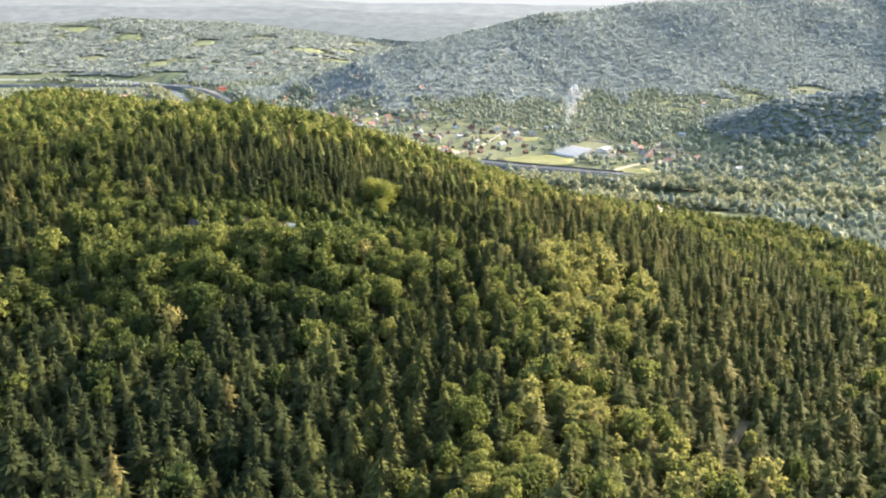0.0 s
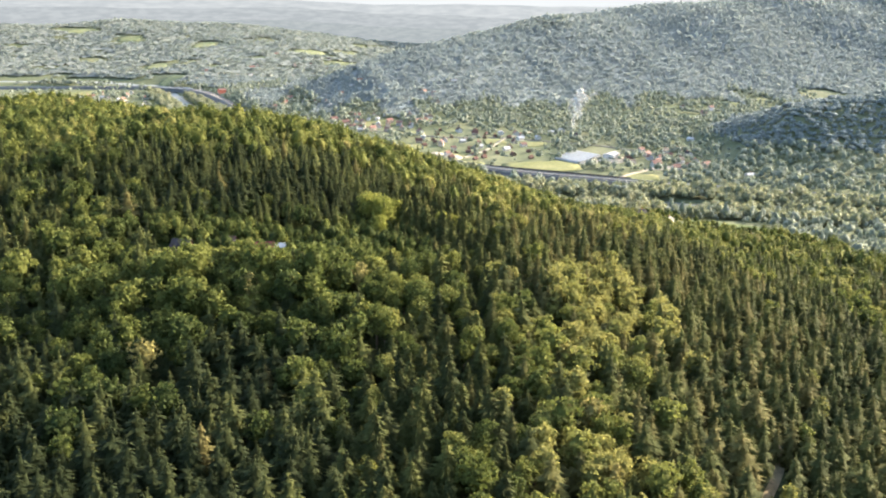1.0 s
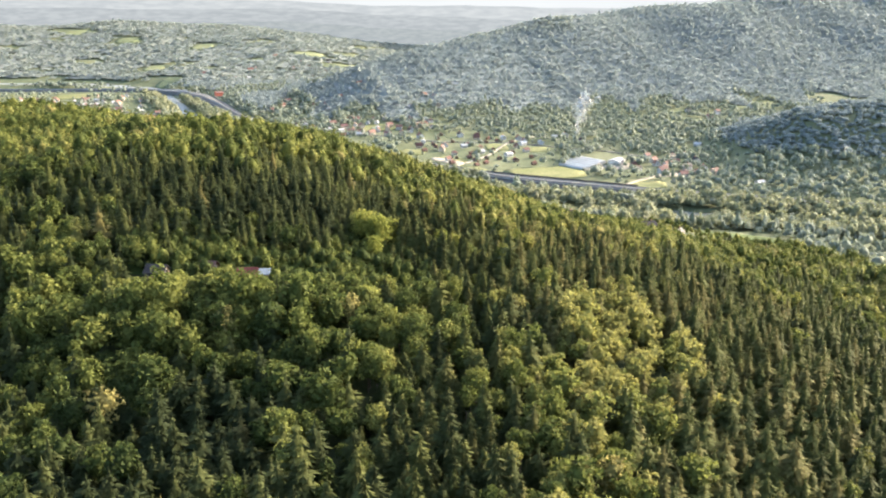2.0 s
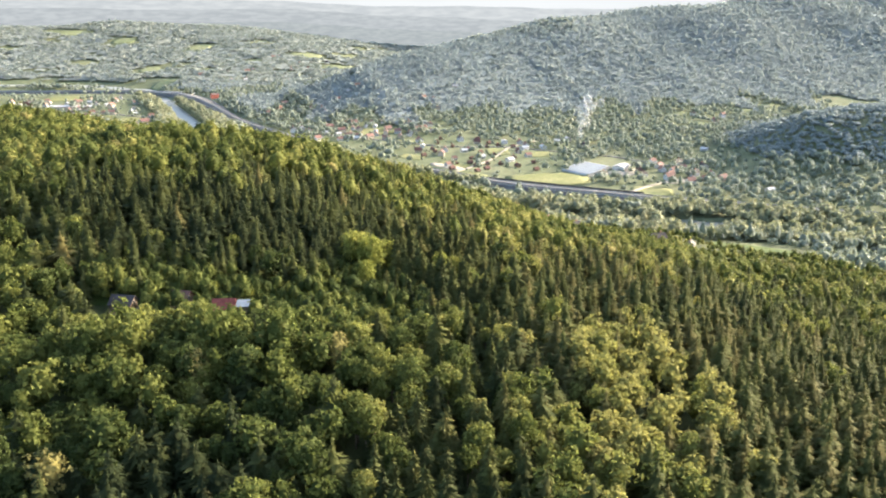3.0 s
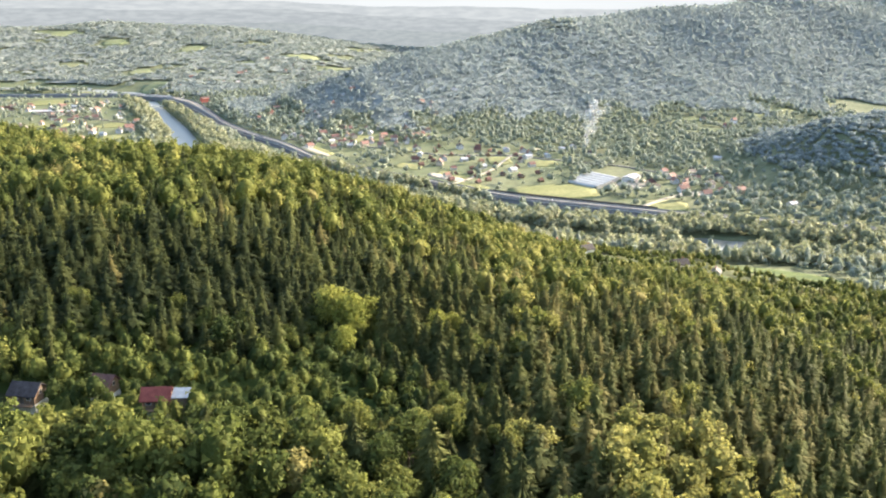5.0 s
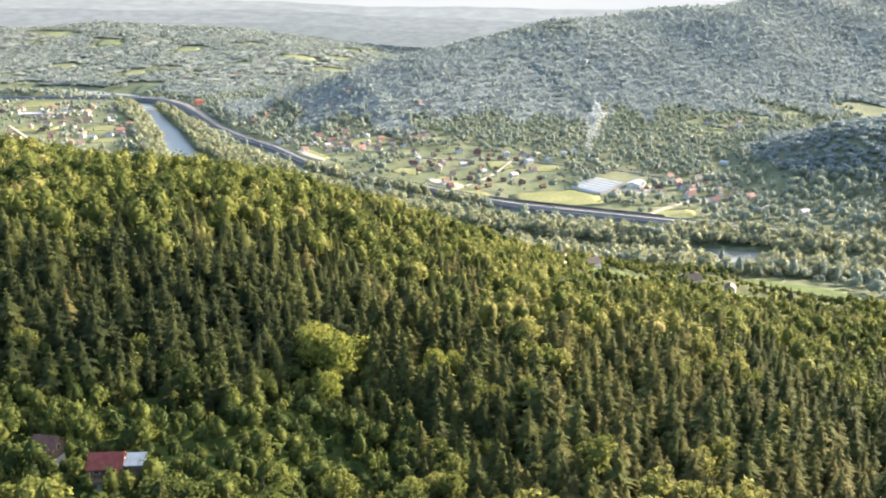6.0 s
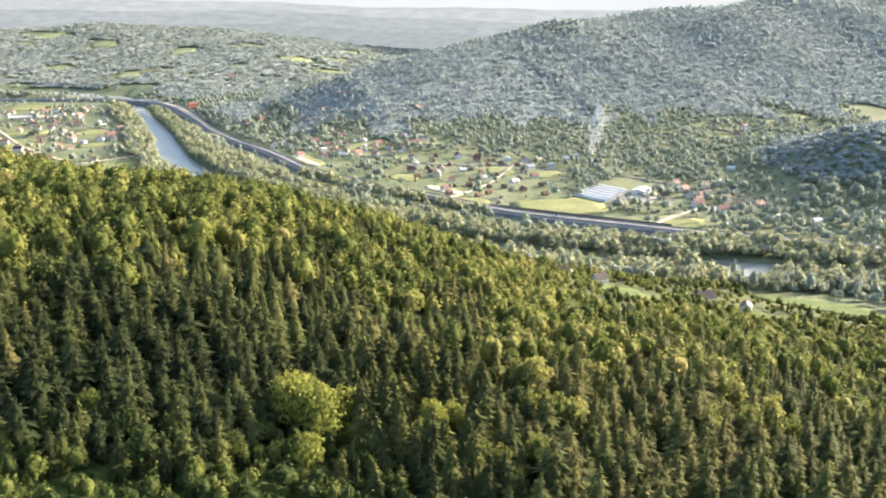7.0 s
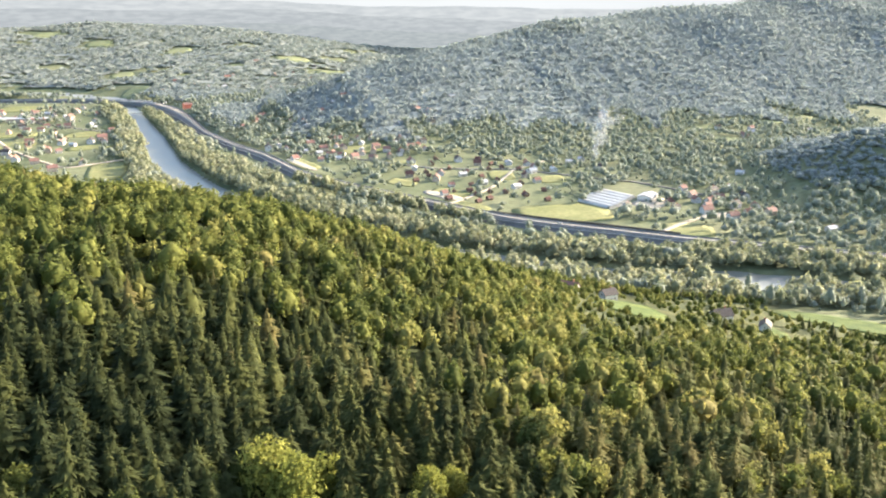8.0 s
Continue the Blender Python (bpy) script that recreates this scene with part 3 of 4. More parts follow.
def far_wooded(x, y):
    """Where the far hill and the spur carry wood."""
    h = land(x, y)
    op = sum(blob(x, y, *o) for o in OPEN_PATCHES)
    return (h > np.where(x < -330, 7, 15 + 9 * wander(x, y, 170, 81)).clip(4, 30)) & (near_hill(x, y) < 2) & (x < 0.80 * (y - 100) + 40) & (along(x, y, ROAD)[0] > 16) & (y < np.interp(x, (-331, -330, -175, 92, 340, 630, 1300), (1500, 1290, 1356, 1550, 1680, 1800, 2050)) + 75) & (op + 0.25 * wander(x, y, 90, 33) < 0.5) & (h - 0 < 400)


def canopy(name, xs, ys, wooded, mat, label, lift, swell, grain):
    """The closed leaf mass between the crowns, rounded over each tree."""
    X, Y = np.meshgrid(xs, ys, indexing="ij")
    r = np.random.default_rng(len(xs))
    Z = land(X, Y) + lift + swell * wander(X, Y, grain, 91) + swell * 0.3 * r.normal(size=X.shape)
    f = grid_faces(len(xs), len(ys))
    tone = (0.5 + 0.3 * wander(X[:-1, :-1], Y[:-1, :-1], 130, 21)).ravel()
    keep = wooded((X[:-1, :-1] + X[1:, 1:]) / 2, (Y[:-1, :-1] + Y[1:, 1:]) / 2).ravel()
    me = mesh_of(name, site(np.stack((X, Y, Z), -1)).reshape(-1, 3), f[keep], mat, tone[keep].clip(0.05, 0.95), True)
    return tagged(new(name, me), label, "trees", kind="stuff")


x, y = jittered(-640, 1500, 760, 2150, 7.8, rng)
k = far_wooded(x, y)
k &= rng.uniform(size=x.shape) < 0.93
spur = k & (y < 1020) & (x > 330)
k &= ~spur
wood("spur_wood", x[spur], y[spur], SPUR_LEAF, M_HAZED_SPUR, "dark wood on the low spur beside the village, colour blued for haze", 0.95, 0.2, 1.5)
canopy("far_hill_canopy", np.arange(-640, 1500, 7.0), np.arange(760, 2150, 5.0), lambda u, w: far_wooded(u, w) & ~((w < 1020) & (u > 330)), M_HAZED_FARLEAF, "closed leaf canopy of the far hill with haze in its colour", 2.6, 0.8, 22)
wood("far_hill_wood", x[k], y[k], LUMPS, M_HAZED_FARLEAF, "green mixed wood covering the far hill with haze in its colour", 1.0, 0.22, 1.0)
x, y = jittered(-2000, 300, 1540, 2700, 16.0, rng)


def distant_wooded(x, y):
    """Where the distant hills carry wood."""
    op = sum(blob(x, y, *o) for o in OPEN_PATCHES)
    return (land(x, y) > 3) & (np.abs(x) < 0.80 * y) & (op * 1.2 + 0.4 * wander(x, y, 260, 41) + 0.35 * wander(x, y, 80, 42) < 0.36)


k = distant_wooded(x, y)
canopy("distant_canopy", np.arange(-2000, 300, 12.0), np.arange(1540, 2700, 9.0), distant_wooded, M_HAZED_DISTANT, "closed leaf canopy of the distant hills with haze in its colour", 4.0, 1.2, 40)
wood("distant_wood", x[k], y[k], BIGLUMPS, M_HAZED_DISTANT, "patchy woods on the distant hills with haze in their colour")

# trees along the river and the road
VALLEY_LEAF = [crown_shape(r2, 7, 26, 10, r2.uniform(3.6, 5.0), 0.95, 0.04, r2.uniform(0, 0.3)) for k in range(7)] + [crown_shape(r2, 6, 16, 14, 2.6, 0.7, 0.06, 0.55) for k in range(2)]
BELT_LEAF = [crown_shape(r2, 9, 44, 12, r2.uniform(3.8, 5.4), 0.95, 0.04, r2.uniform(0, 0.3)) for k in range(8)]
x, y = jittered(-720, 760, 560, 1480, 6.0, rng)
dr, wr = along(x, y, RIVER)
dd = along(x, y, ROAD)[0]
road_y = np.interp(x, (-941, -825, -701, -616, -541, -468, -396, -323), (1478, 1483, 1476, 1448, 1382, 1284, 1173, 1088))
verge = (x < -430) & (road_y - y > -14) & (road_y - y < 52)
belt = wr + 34 + 10 * wander(x, y, 120, 51) + 26 * blob(x, y, -230, 960, 130, 130) + 30 * blob(x, y, 330, 640, 160, 60)
k = (dr > wr + 3) & ((dr < belt) | ((dd < 26) & ((x > 236) | ((x > -180) & (x < 38))) & (y < np.interp(x, (-178, -110, -15, 66, 120, 172, 234, 312, 385, 800), (925, 875, 817, 765, 745, 729, 708, 688, 669, 570))))) & (dd > 11) & (near_hill(x, y) < 11) & (rng.uniform(size=x.shape) < 0.85) & (np.abs(x) < 0.9 * y)
k &= ~verge & (blob(x, y, 268, 542, 58, 25, -12) < 0.4) & (blob(x, y, 245, 612, 34, 22) < 0.5)
wood("riverside_wood", x[k], y[k], BELT_LEAF, M_HAZED_BELT, "pale green willows and alders along the river, with haze sheen", 1.05)

# ---- river and road ----
def ribbon(line, step=10.0):
    """Evenly spaced places along a line, with the sideways direction and the value."""
    p = np.array(line, float)
    s = np.concatenate(([0], np.cumsum(np.hypot(*np.diff(p[:, :2], axis=0).T))))
    t = np.arange(0, s[-1], step)
    q = np.stack([np.interp(t, s, p[:, k]) for k in range(3)], 1)
    for _ in range(4):
        q[1:-1] = (q[:-2] + 2 * q[1:-1] + q[2:]) / 4
    g = np.gradient(q[:, :2], axis=0)
    g /= np.linalg.norm(g, axis=1)[:, None]
    return q, np.stack((g[:, 1], -g[:, 0]), 1)


def strip(name, q, side, offsets, heights, mat):
    """A band with that cross-section along q."""
    k = len(offsets)
    v = np.concatenate([np.column_stack((q[:, :2] + side * np.reshape(o, (-1, 1)), np.broadcast_to(z, len(q)))) for o, z in zip(offsets, heights)])
    n = len(q)
    i = np.arange(n - 1)
    f = np.concatenate([np.stack((j * n + i, (j + 1) * n + i, (j + 1) * n + i + 1, j * n + i + 1), 1) for j in range(k - 1)])
    return mesh_of(name, site(v), f, mat, smooth_shade=False)


q, side = ribbon(RIVER)
tagged(new("water", strip("water", q, side, (-q[:, 2] - 8, q[:, 2] + 8), (-2.0, -2.0), M_WATER)), "calm grey river between wooded banks", "river", kind="structure")
q, side = ribbon(ROAD)
half = 9 + 7 * blob(q[:, 0], q[:, 1], -540, 1360, 130, 130)      # wider at the junction
tagged(new("road", strip("road", q, side, (-half - 5, -half, -half, half, half, half + 5), (0 * q[:, 2] - 0.5, q[:, 2] - 0.6, q[:, 2], q[:, 2], q[:, 2] - 0.6, 0 * q[:, 2] - 0.5), M_ASPHALT)), "grey dual carriageway on a low embankment", "road", kind="structure")


# ---- fields, yards and lanes ----
def patch(name, cx, cy, rx, ry, turn, mat, label, square=4.0, lift=0.35):
    """A field laid on the land, with a slightly wavering edge and a low rim."""
    r = np.random.default_rng(int(abs(cx * 7 + cy)))
    a = np.linspace(0, 2 * math.pi, 40, endpoint=False)
    edge = (np.abs(np.cos(a)) ** square + np.abs(np.sin(a)) ** square) ** (-1 / square) * (1 + 0.03 * r.normal(size=40))
    c, s = math.cos(radians(turn)), math.sin(radians(turn))
    rings = []
    for k, g in enumerate((0.02, 0.25, 0.5, 0.75, 1.0, 1.0)):
        u, w = rx * g * edge * np.cos(a), ry * g * edge * np.sin(a)
        x, y = cx + u * c - w * s, cy + u * s + w * c
        rings.append(np.stack((x, y, land(x, y) + (lift if k < 5 else -0.5)), 1))
    i = np.arange(40)
    f = np.concatenate([np.stack((k * 40 + i, (k + 1) * 40 + i, (k + 1) * 40 + (i + 1) % 40, k * 40 + (i + 1) % 40), 1) for k in range(5)])
    return tagged(new(name, mesh_of(name, site(np.concatenate(rings)), f, mat, smooth_shade=True)), label, "field", kind="structure")


FIELDS = ((128, 790, 52, 28, 8), (243, 742, 24, 17, -15), (75, 930, 17, 20, 5), (135, 916, 20, 15, 5), (-832, 1380, 50, 30, 10), (-530, 1076, 32, 16, 25), (-438, 948, 24, 46, 25), (-650, 1080, 30, 30, 20), (-118, 1057, 36, 20, 10),
          (-700, 1160, 40, 22, 15), (-590, 1160, 26, 20, 15), (10, 860, 24, 11, -30), (-50, 900, 20, 12, -30), (-190, 985, 34, 13, -48), (30, 815, 26, 8, -35), (-60, 985, 24, 14, 10), (-560, 1230, 30, 24, 20))
for cx, cy, rx, ry, turn in FIELDS:
    patch("field", cx, cy, rx, ry, turn, M_FIELD, "sunlit yellow-green mown hay field in the valley")
for cx, cy, rx, ry in OPEN_PATCHES:
    patch("field", cx, cy, rx * 0.8, ry * 0.8, 10, M_PASTURE, "pale green pasture between woods on a slope", 2.5, 0.8)
for cx, cy, rx, ry, turn in ((112, 514, 22, 30, 0), (268, 545, 44, 13, -12), (200, 507, 9, 9, 0)):
    patch("glade", cx, cy, rx, ry, turn, M_GLADE, "bright green grass glade among trees", 2.5)
for cx, cy, rx, ry, turn in ((-74, 281, 20, 6, -4), (-95, 250, 30, 4, 0)):
    patch("glade", cx, cy, rx, ry, turn, M_GLADE, "shaded meadow grass beside the cabins", 2.5, 0.25)
patch("yard", 290, 782, 20, 7, 15, M_GRAVEL, "pale gravel farm yard", 3.0, 0.5)
patch("yard", -192, 983, 38, 5, -48, M_GRAVEL, "pale gravel lot beside the road", 4.0, 0.5)
patch("yard", 2, 848, 28, 8, -36, M_GRAVEL, "pale trodden yard among garden plots", 3.0, 0.5)
patch("yard", 232, 822, 22, 15, 40, M_GRAVEL, "pale concrete yard by the greenhouses", 4.0, 0.5)


def lane(name, line, half, mat, label, lift=0.6):
    q, side = ribbon([(*p, 0) for p in line], 6.0)
    z = land(q[:, 0], q[:, 1])
    ob = new(name, strip(name, q, side, (-half, -half, half, half), (z - 0.4, z + lift, z + lift, z - 0.4), mat))
    return tagged(ob, label, "lane", kind="structure")


lane("lane", ((212, 734), (240, 758), (268, 776), (310, 789)), 2.5, M_GRAVEL, "pale gravel lane to a farm")
lane("lane", ((-20, 800), (20, 830), (60, 880), (95, 960), (150, 1010)), 2.2, M_GRAVEL, "pale lane between village houses")
lane("lane", ((-250, 1060), (-120, 1010), (-10, 960), (95, 960), (240, 900), (300, 850)), 2.2, M_ASPHALT, "grey village lane")
lane("lane", ((-760, 1180), (-640, 1060), (-560, 1000), (-500, 960), (-440, 1010)), 2.5, M_GRAVEL, "pale lane through the riverside village")
lane("lane", ((-860, 1330), (-700, 1240), (-560, 1180), (-500, 1200)), 2.5, M_ASPHALT, "grey village street")
q, side = ribbon(TRAIL, 5.0)
z = land(q[:, 0], q[:, 1])
tagged(new("trail", strip("trail", q, side, (-1.8, 0.0, 1.8), (z + 0.2, z + 0.3, z + 0.2), M_PATH)), "dry earth forest track", "path", kind="structure")
# the dark noise wall on the field side of the road
q, side = ribbon(((52, 785, 0), (110, 764, 0), (175, 742, 0), (228, 724, 0)), 6.0)
tagged(new("noise_wall", strip("noise_wall", q, side, (-0.2, -0.2, 0.2, 0.2), (0 * q[:, 2] - 0.4, 0 * q[:, 2] + 4.6, 0 * q[:, 2] + 4.6, 0 * q[:, 2] - 0.4), M_DARKWOOD)), "dark timber noise wall beside the road", "wall", kind="structure")
# edge rails of the road, and the bridge piers
q, side = ribbon(ROAD)
for o in (0.4 - half, half - 0.4, -0.2 + 0 * half):
    tagged(new("guard_rail", strip("guard_rail", q, side, (o - 0.15, o - 0.15, o + 0.15, o + 0.15), (q[:, 2] - 0.1, q[:, 2] + 1.0, q[:, 2] + 1.0, q[:, 2] - 0.1), M_RAIL)), "grey guard rail along the road", "rail", kind="structure")


def box(bm, x0, x1, y0, y1, z0, z1):
    v = [bm.verts.new(p) for p in ((x0, y0, z0), (x1, y0, z0), (x1, y1, z0), (x0, y1, z0), (x0, y0, z1), (x1, y0, z1), (x1, y1, z1), (x0, y1, z1))]
    for q in ((0, 3, 2, 1), (4, 5, 6, 7), (0, 1, 5, 4), (1, 2, 6, 5), (2, 3, 7, 6), (3, 0, 4, 7)):
        bm.faces.new([v[i] for i in q])


def finish(name, bm, mat):
    bmesh.ops.recalc_face_normals(bm, faces=bm.faces)
    me = bpy.data.meshes.new(name)
    bm.to_mesh(me)
    bm.free()
    me.materials.append(mat)
    return me


def boxes(name, mat, *dims):
    bm = bmesh.new()
    for d in dims:
        box(bm, *d)
    return finish(name, bm, mat)


def at(x, y, turn, s=1.0, lift=0.0):
    return stand(x, y, float(land(x, y)) + lift, turn, s)


def stand(x, y, z, turn=0.0, s=1.0):
    sx, sy, sz = s if isinstance(s, tuple) else (s, s, s)
    return Matrix.Translation(site((x, y, z))) @ Matrix.Rotation(site_turn(turn), 4, "Z") @ Matrix.Diagonal((UNIT * sx, UNIT * sy, UNIT * sz, 1))


bridge = tagged(new("road_bridge"), "pale concrete road bridge over the river", "bridge")
bridge.matrix_basis = stand(-650, 1462, 0, -12, (1.2, 1.3, 1.0))
part("deck", boxes("deck", M_CONCRETE, (-60, 60, -10.5, -9.4, 3.6, 7.2), (-60, 60, 9.4, 10.5, 3.6, 7.2), (-60, 60, -9.4, 9.4, 3.4, 4.6)), bridge)
for x in (-42, -14, 14, 42):
    part("pier", boxes("pier", M_CONCRETE, (x - 1.1, x + 1.1, -7, 7, -6, 3.4), (x - 1.6, x + 1.6, -8, 8, 2.6, 3.39)), bridge)
footbridge = tagged(new("footbridge"), "narrow pale footbridge across the river", "bridge")
footbridge.matrix_basis = stand(-593, 1345, 0, 22)
part("deck", boxes("deck", M_CONCRETE, (-34, 34, -1.6, 1.6, 1.6, 2.2)), footbridge)
for y in (-1.5, 1.5):
    part("railing", boxes("railing", M_CONCRETE, (-34, 34, y - 0.08, y + 0.08, 2.2, 3.2)), footbridge)
for x in (-12, 12):
    part("pier", boxes("pier", M_CONCRETE, (x - 0.7, x + 0.7, -1.4, 1.4, -6, 1.6)), footbridge)


# ---- houses ----
def gabled(name, w, d, h, rise, mat):
    """Walls with gables; the ridge runs along x."""
    bm = bmesh.new()
    x, y = w / 2, d / 2
    v = [bm.verts.new(p) for p in ((-x, -y, -2), (x, -y, -2), (x, y, -2), (-x, y, -2), (-x, -y, h), (x, -y, h), (x, y, h), (-x, y, h), (-x, 0, h + rise), (x, 0, h + rise))]
    for q in ((0, 1, 5, 4), (2, 3, 7, 6), (1, 2, 6, 9, 5), (3, 0, 4, 8, 7), (0, 3, 2, 1), (4, 5, 9, 8), (6, 7, 8, 9)):
        bm.faces.new([v[i] for i in q])
    return finish(name, bm, mat)


def roof_slabs(w, d, h, rise, mat, over=0.7, thick=0.28):
    bm = bmesh.new()
    x, y = w / 2 + over, d / 2
    drop = rise * over / y
    for s in (-1, 1):
        a, b = (s * (y + over), h - drop + 0.05), (0, h + rise + 0.05)
        ring = [(a[0], a[1]), (b[0], b[1]), (b[0], b[1] + thick), (a[0], a[1] + thick)]
        v = [[bm.verts.new((e, *p)) for p in ring] for e in (-x, x)]
        for i in range(4):
            bm.faces.new((v[0][i], v[0][(i + 1) % 4], v[1][(i + 1) % 4], v[1][i]))
        bm.faces.new(v[0])
        bm.faces.new(v[1][::-1])
    return finish("roof", bm, mat)


def house(name, label, w, d, h, rise, wall, roof, m, group="", windows=True, chimney=True):
    ob = tagged(new(name), label, "house", group)
    ob.matrix_basis = m
    part("wall", gabled("wall", w, d, h, rise, wall), ob)
    r = part("roof", roof_slabs(w, d, h, rise, roof), ob)
    if chimney:
        part("chimney", boxes("chimney", M_BRICK, (w * 0.18, w * 0.18 + 0.8, 0.4, 1.2, h + rise * 0.6, h + rise + 1.1), (w * 0.18 - 0.1, w * 0.18 + 0.9, 0.3, 1.3, h + rise + 1.1, h + rise + 1.3)), r)
    if windows:
        for s in (-1, 1):
            for x in (-0.27, 0.27):
                win = part("window", boxes("window", M_WHITE, (w * x - 0.75, w * x + 0.75, s * d / 2 - 0.06, s * d / 2 + 0.06, 1.0, 2.5)), ob, "white window frame")
                part("pane", boxes("pane", M_GLASS, (w * x - 0.62, w * x + 0.62, s * (d / 2 + 0.065) - 0.01, s * (d / 2 + 0.065) + 0.01, 1.12, 2.38)), win)
            win = part("window", boxes("window", M_WHITE, (s * w / 2 - 0.06, s * w / 2 + 0.06, -0.6, 0.6, h * 0.75, h * 0.75 + 1.3)), ob, "white window frame")
            part("pane", boxes("pane", M_GLASS, (s * (w / 2 + 0.065) - 0.01, s * (w / 2 + 0.065) + 0.01, -0.48, 0.48, h * 0.75 + 0.12, h * 0.75 + 1.18)), win)
        part("door", boxes("door", M_DARKWOOD, (-0.5, 0.5, -d / 2 - 0.07, -d / 2 + 0.05, 0.0, 2.05)), ob, "dark wooden door")
    return ob


rv = np.random.default_rng(23)
KINDS = (("white rendered house with red tiled roof", 11, 9, 4.6, 3.6, M_WHITE, M_REDROOF), ("cream house with brown roof and chimney", 10, 8.5, 4.2, 3.8, M_CREAM, M_BROWNROOF), ("white house with dark grey roof", 12, 9, 5.4, 3.4, M_WHITE, M_DARKROOF),
         ("small timber summer house with brown roof", 7, 6, 2.8, 2.4, M_TIMBER, M_BROWNROOF), ("pale house with light metal roof", 11, 8, 4.0, 2.2, M_WHITE, M_METAL), ("cream house with faded red roof", 13, 9, 5.6, 3.6, M_CREAM, M_REDROOF))
ZONES = ((40, 905, 85, 105, 46, 3), (-140, 1055, 120, 60, 38, 0), (-620, 1150, 140, 190, 60, 0), (290, 825, 55, 42, 15, 0), (-430, 1720, 200, 190, 26, 0), (-250, 1235, 90, 70, 12, 0), (-800, 1330, 110, 60, 14, 0), (560, 1150, 160, 70, 7, 0), (190, 980, 50, 40, 5, 0), (-40, 1190, 60, 40, 5, 0))
HOUSES = [(116, 944, 4, 30), (378, 928, 4, -20), (460, 1187, 2, 10), (663, 1190, 4, 40), (200, 806, 2, 35), (300, 772, 0, 10), (379, 736, 4, 15), (-145, 1006, 4, 0), (16, 1270, 4, 0), (-507, 946, 5, 20), (284, 842, 0, 30), (-138, 1082, 4, 80), (-122, 1080, 4, 80), (-110, 1102, 4, 70),
          (110, 545, 2, 20), (196, 509, 2, 60), (172, 516, 2, 10), (85, 548, 0, -20)]
for cx, cy, ax, ay, n, small in ZONES:
    tries = 0
    got = 0
    while got < n and tries < 600:
        tries += 1
        x, y = cx + rv.uniform(-ax, ax), cy + rv.uniform(-ay, ay)
        if along(x, y, ROAD)[0] < 24 or along(x, y, RIVER)[0] < 45 or any(math.hypot(x - o[0], y - o[1]) < 15 for o in HOUSES):
            continue
        if any(blob(np.float64(x), np.float64(y), fx, fy, frx * 1.1, fry * 1.1, ft) > 0.4 for fx, fy, frx, fry, ft in FIELDS[:7]):
            continue
        if (150 < x < 250 and 785 < y < 870) or (60 < x < 190 and 760 < y < 825):
            continue
        kind = 3 if small and rv.uniform() < 0.55 else int(rv.choice([0, 0, 1, 2, 4, 5]))
        HOUSES.append((x, y, kind, rv.choice([15, 105]) + rv.normal() * 12))
        got += 1
first = {}
for x, y, kind, turn in HOUSES:
    m = at(x, y, turn, 0.88 + 0.1 * rv.normal(), 0.1)
    if kind in first:
        copy_thing(first[kind], Matrix.Identity(4)).matrix_basis = m
    else:
        label, w, d, h, rise, wall, roof = KINDS[kind]
        first[kind] = house("village_house", label, w, d, h, rise, wall, roof, m, "village houses")

# large single buildings
house("factory_hall", "long low hall with pale metal roof", 84, 16, 6, 2.0, M_CREAM, M_METAL, at(-745, 1262, 5), windows=False, chimney=False)
house("red_building", "red block-like building beside the road", 16, 14, 9, 2.5, M_REDWALL, M_REDROOF, at(-508, 1392, 20), chimney=False)
house("storage_hall", "white hall with bright metal roof", 24, 16, 5, 2.0, M_WHITE, M_METAL, at(232, 836, 48), windows=False, chimney=False)
house("school_building", "low pale building with brown roof", 26, 12, 6, 2.0, M_WHITE, M_BROWNROOF, at(-150, 1020, -10), chimney=False)
house("long_shed", "low farm shed with grey metal roof", 26, 9, 3.4, 1.6, M_CREAM, M_METAL, at(345, 752, 8), windows=False, chimney=False)


def greenhouse(m):
    """A long arched foil tunnel with hoops and end walls."""
    ob = tagged(new("greenhouse"), "long white arched foil greenhouse tunnel", "greenhouse", "greenhouses in a row")
    ob.matrix_basis = m
    a = np.linspace(0, math.pi, 13)
    ring = np.concatenate((np.stack((4.2 * np.cos(a), 3.6 * np.sin(a)), 1), np.stack((4.1 * np.cos(a[::-1]), 3.5 * np.sin(a[::-1])), 1)))
    v = np.concatenate([np.column_stack((np.full(26, x), ring)) for x in (-19.0, 19.0)])
    i = np.arange(26)
    part("cover", mesh_of("cover", v, np.stack((i, (i + 1) % 26, 26 + (i + 1) % 26, 26 + i), 1), M_FOIL), ob)
    for x in (-19.0, 19.0):
        bm = bmesh.new()
        p = [[bm.verts.new((x + e, 4.15 * math.cos(t), 3.55 * math.sin(t))) for t in a] for e in (-0.06, 0.06)]
        bm.faces.new(p[0])
        bm.faces.new(p[1][::-1])
        part("end_wall", finish("end_wall", bm, M_FOIL), ob)
        part("door", boxes("door", M_METAL, (x - 0.12, x + 0.12, -1.1, 1.1, 0, 2.3)), ob)
    for x in np.arange(-16, 17, 8.0):
        ring2 = np.concatenate((np.stack((4.27 * np.cos(a), 3.67 * np.sin(a)), 1), np.stack((4.2 * np.cos(a[::-1]), 3.6 * np.sin(a[::-1])), 1)))
        v = np.concatenate([np.column_stack((np.full(26, x + e), ring2)) for e in (-0.12, 0.12)])
        part("hoop", mesh_of("hoop", v, np.stack((i, (i + 1) % 26, 26 + (i + 1) % 26, 26 + i), 1), M_METAL), ob)
    return ob


tunnel = greenhouse(at(170, 817, -41, (1.27, 1.3, 1.1)))
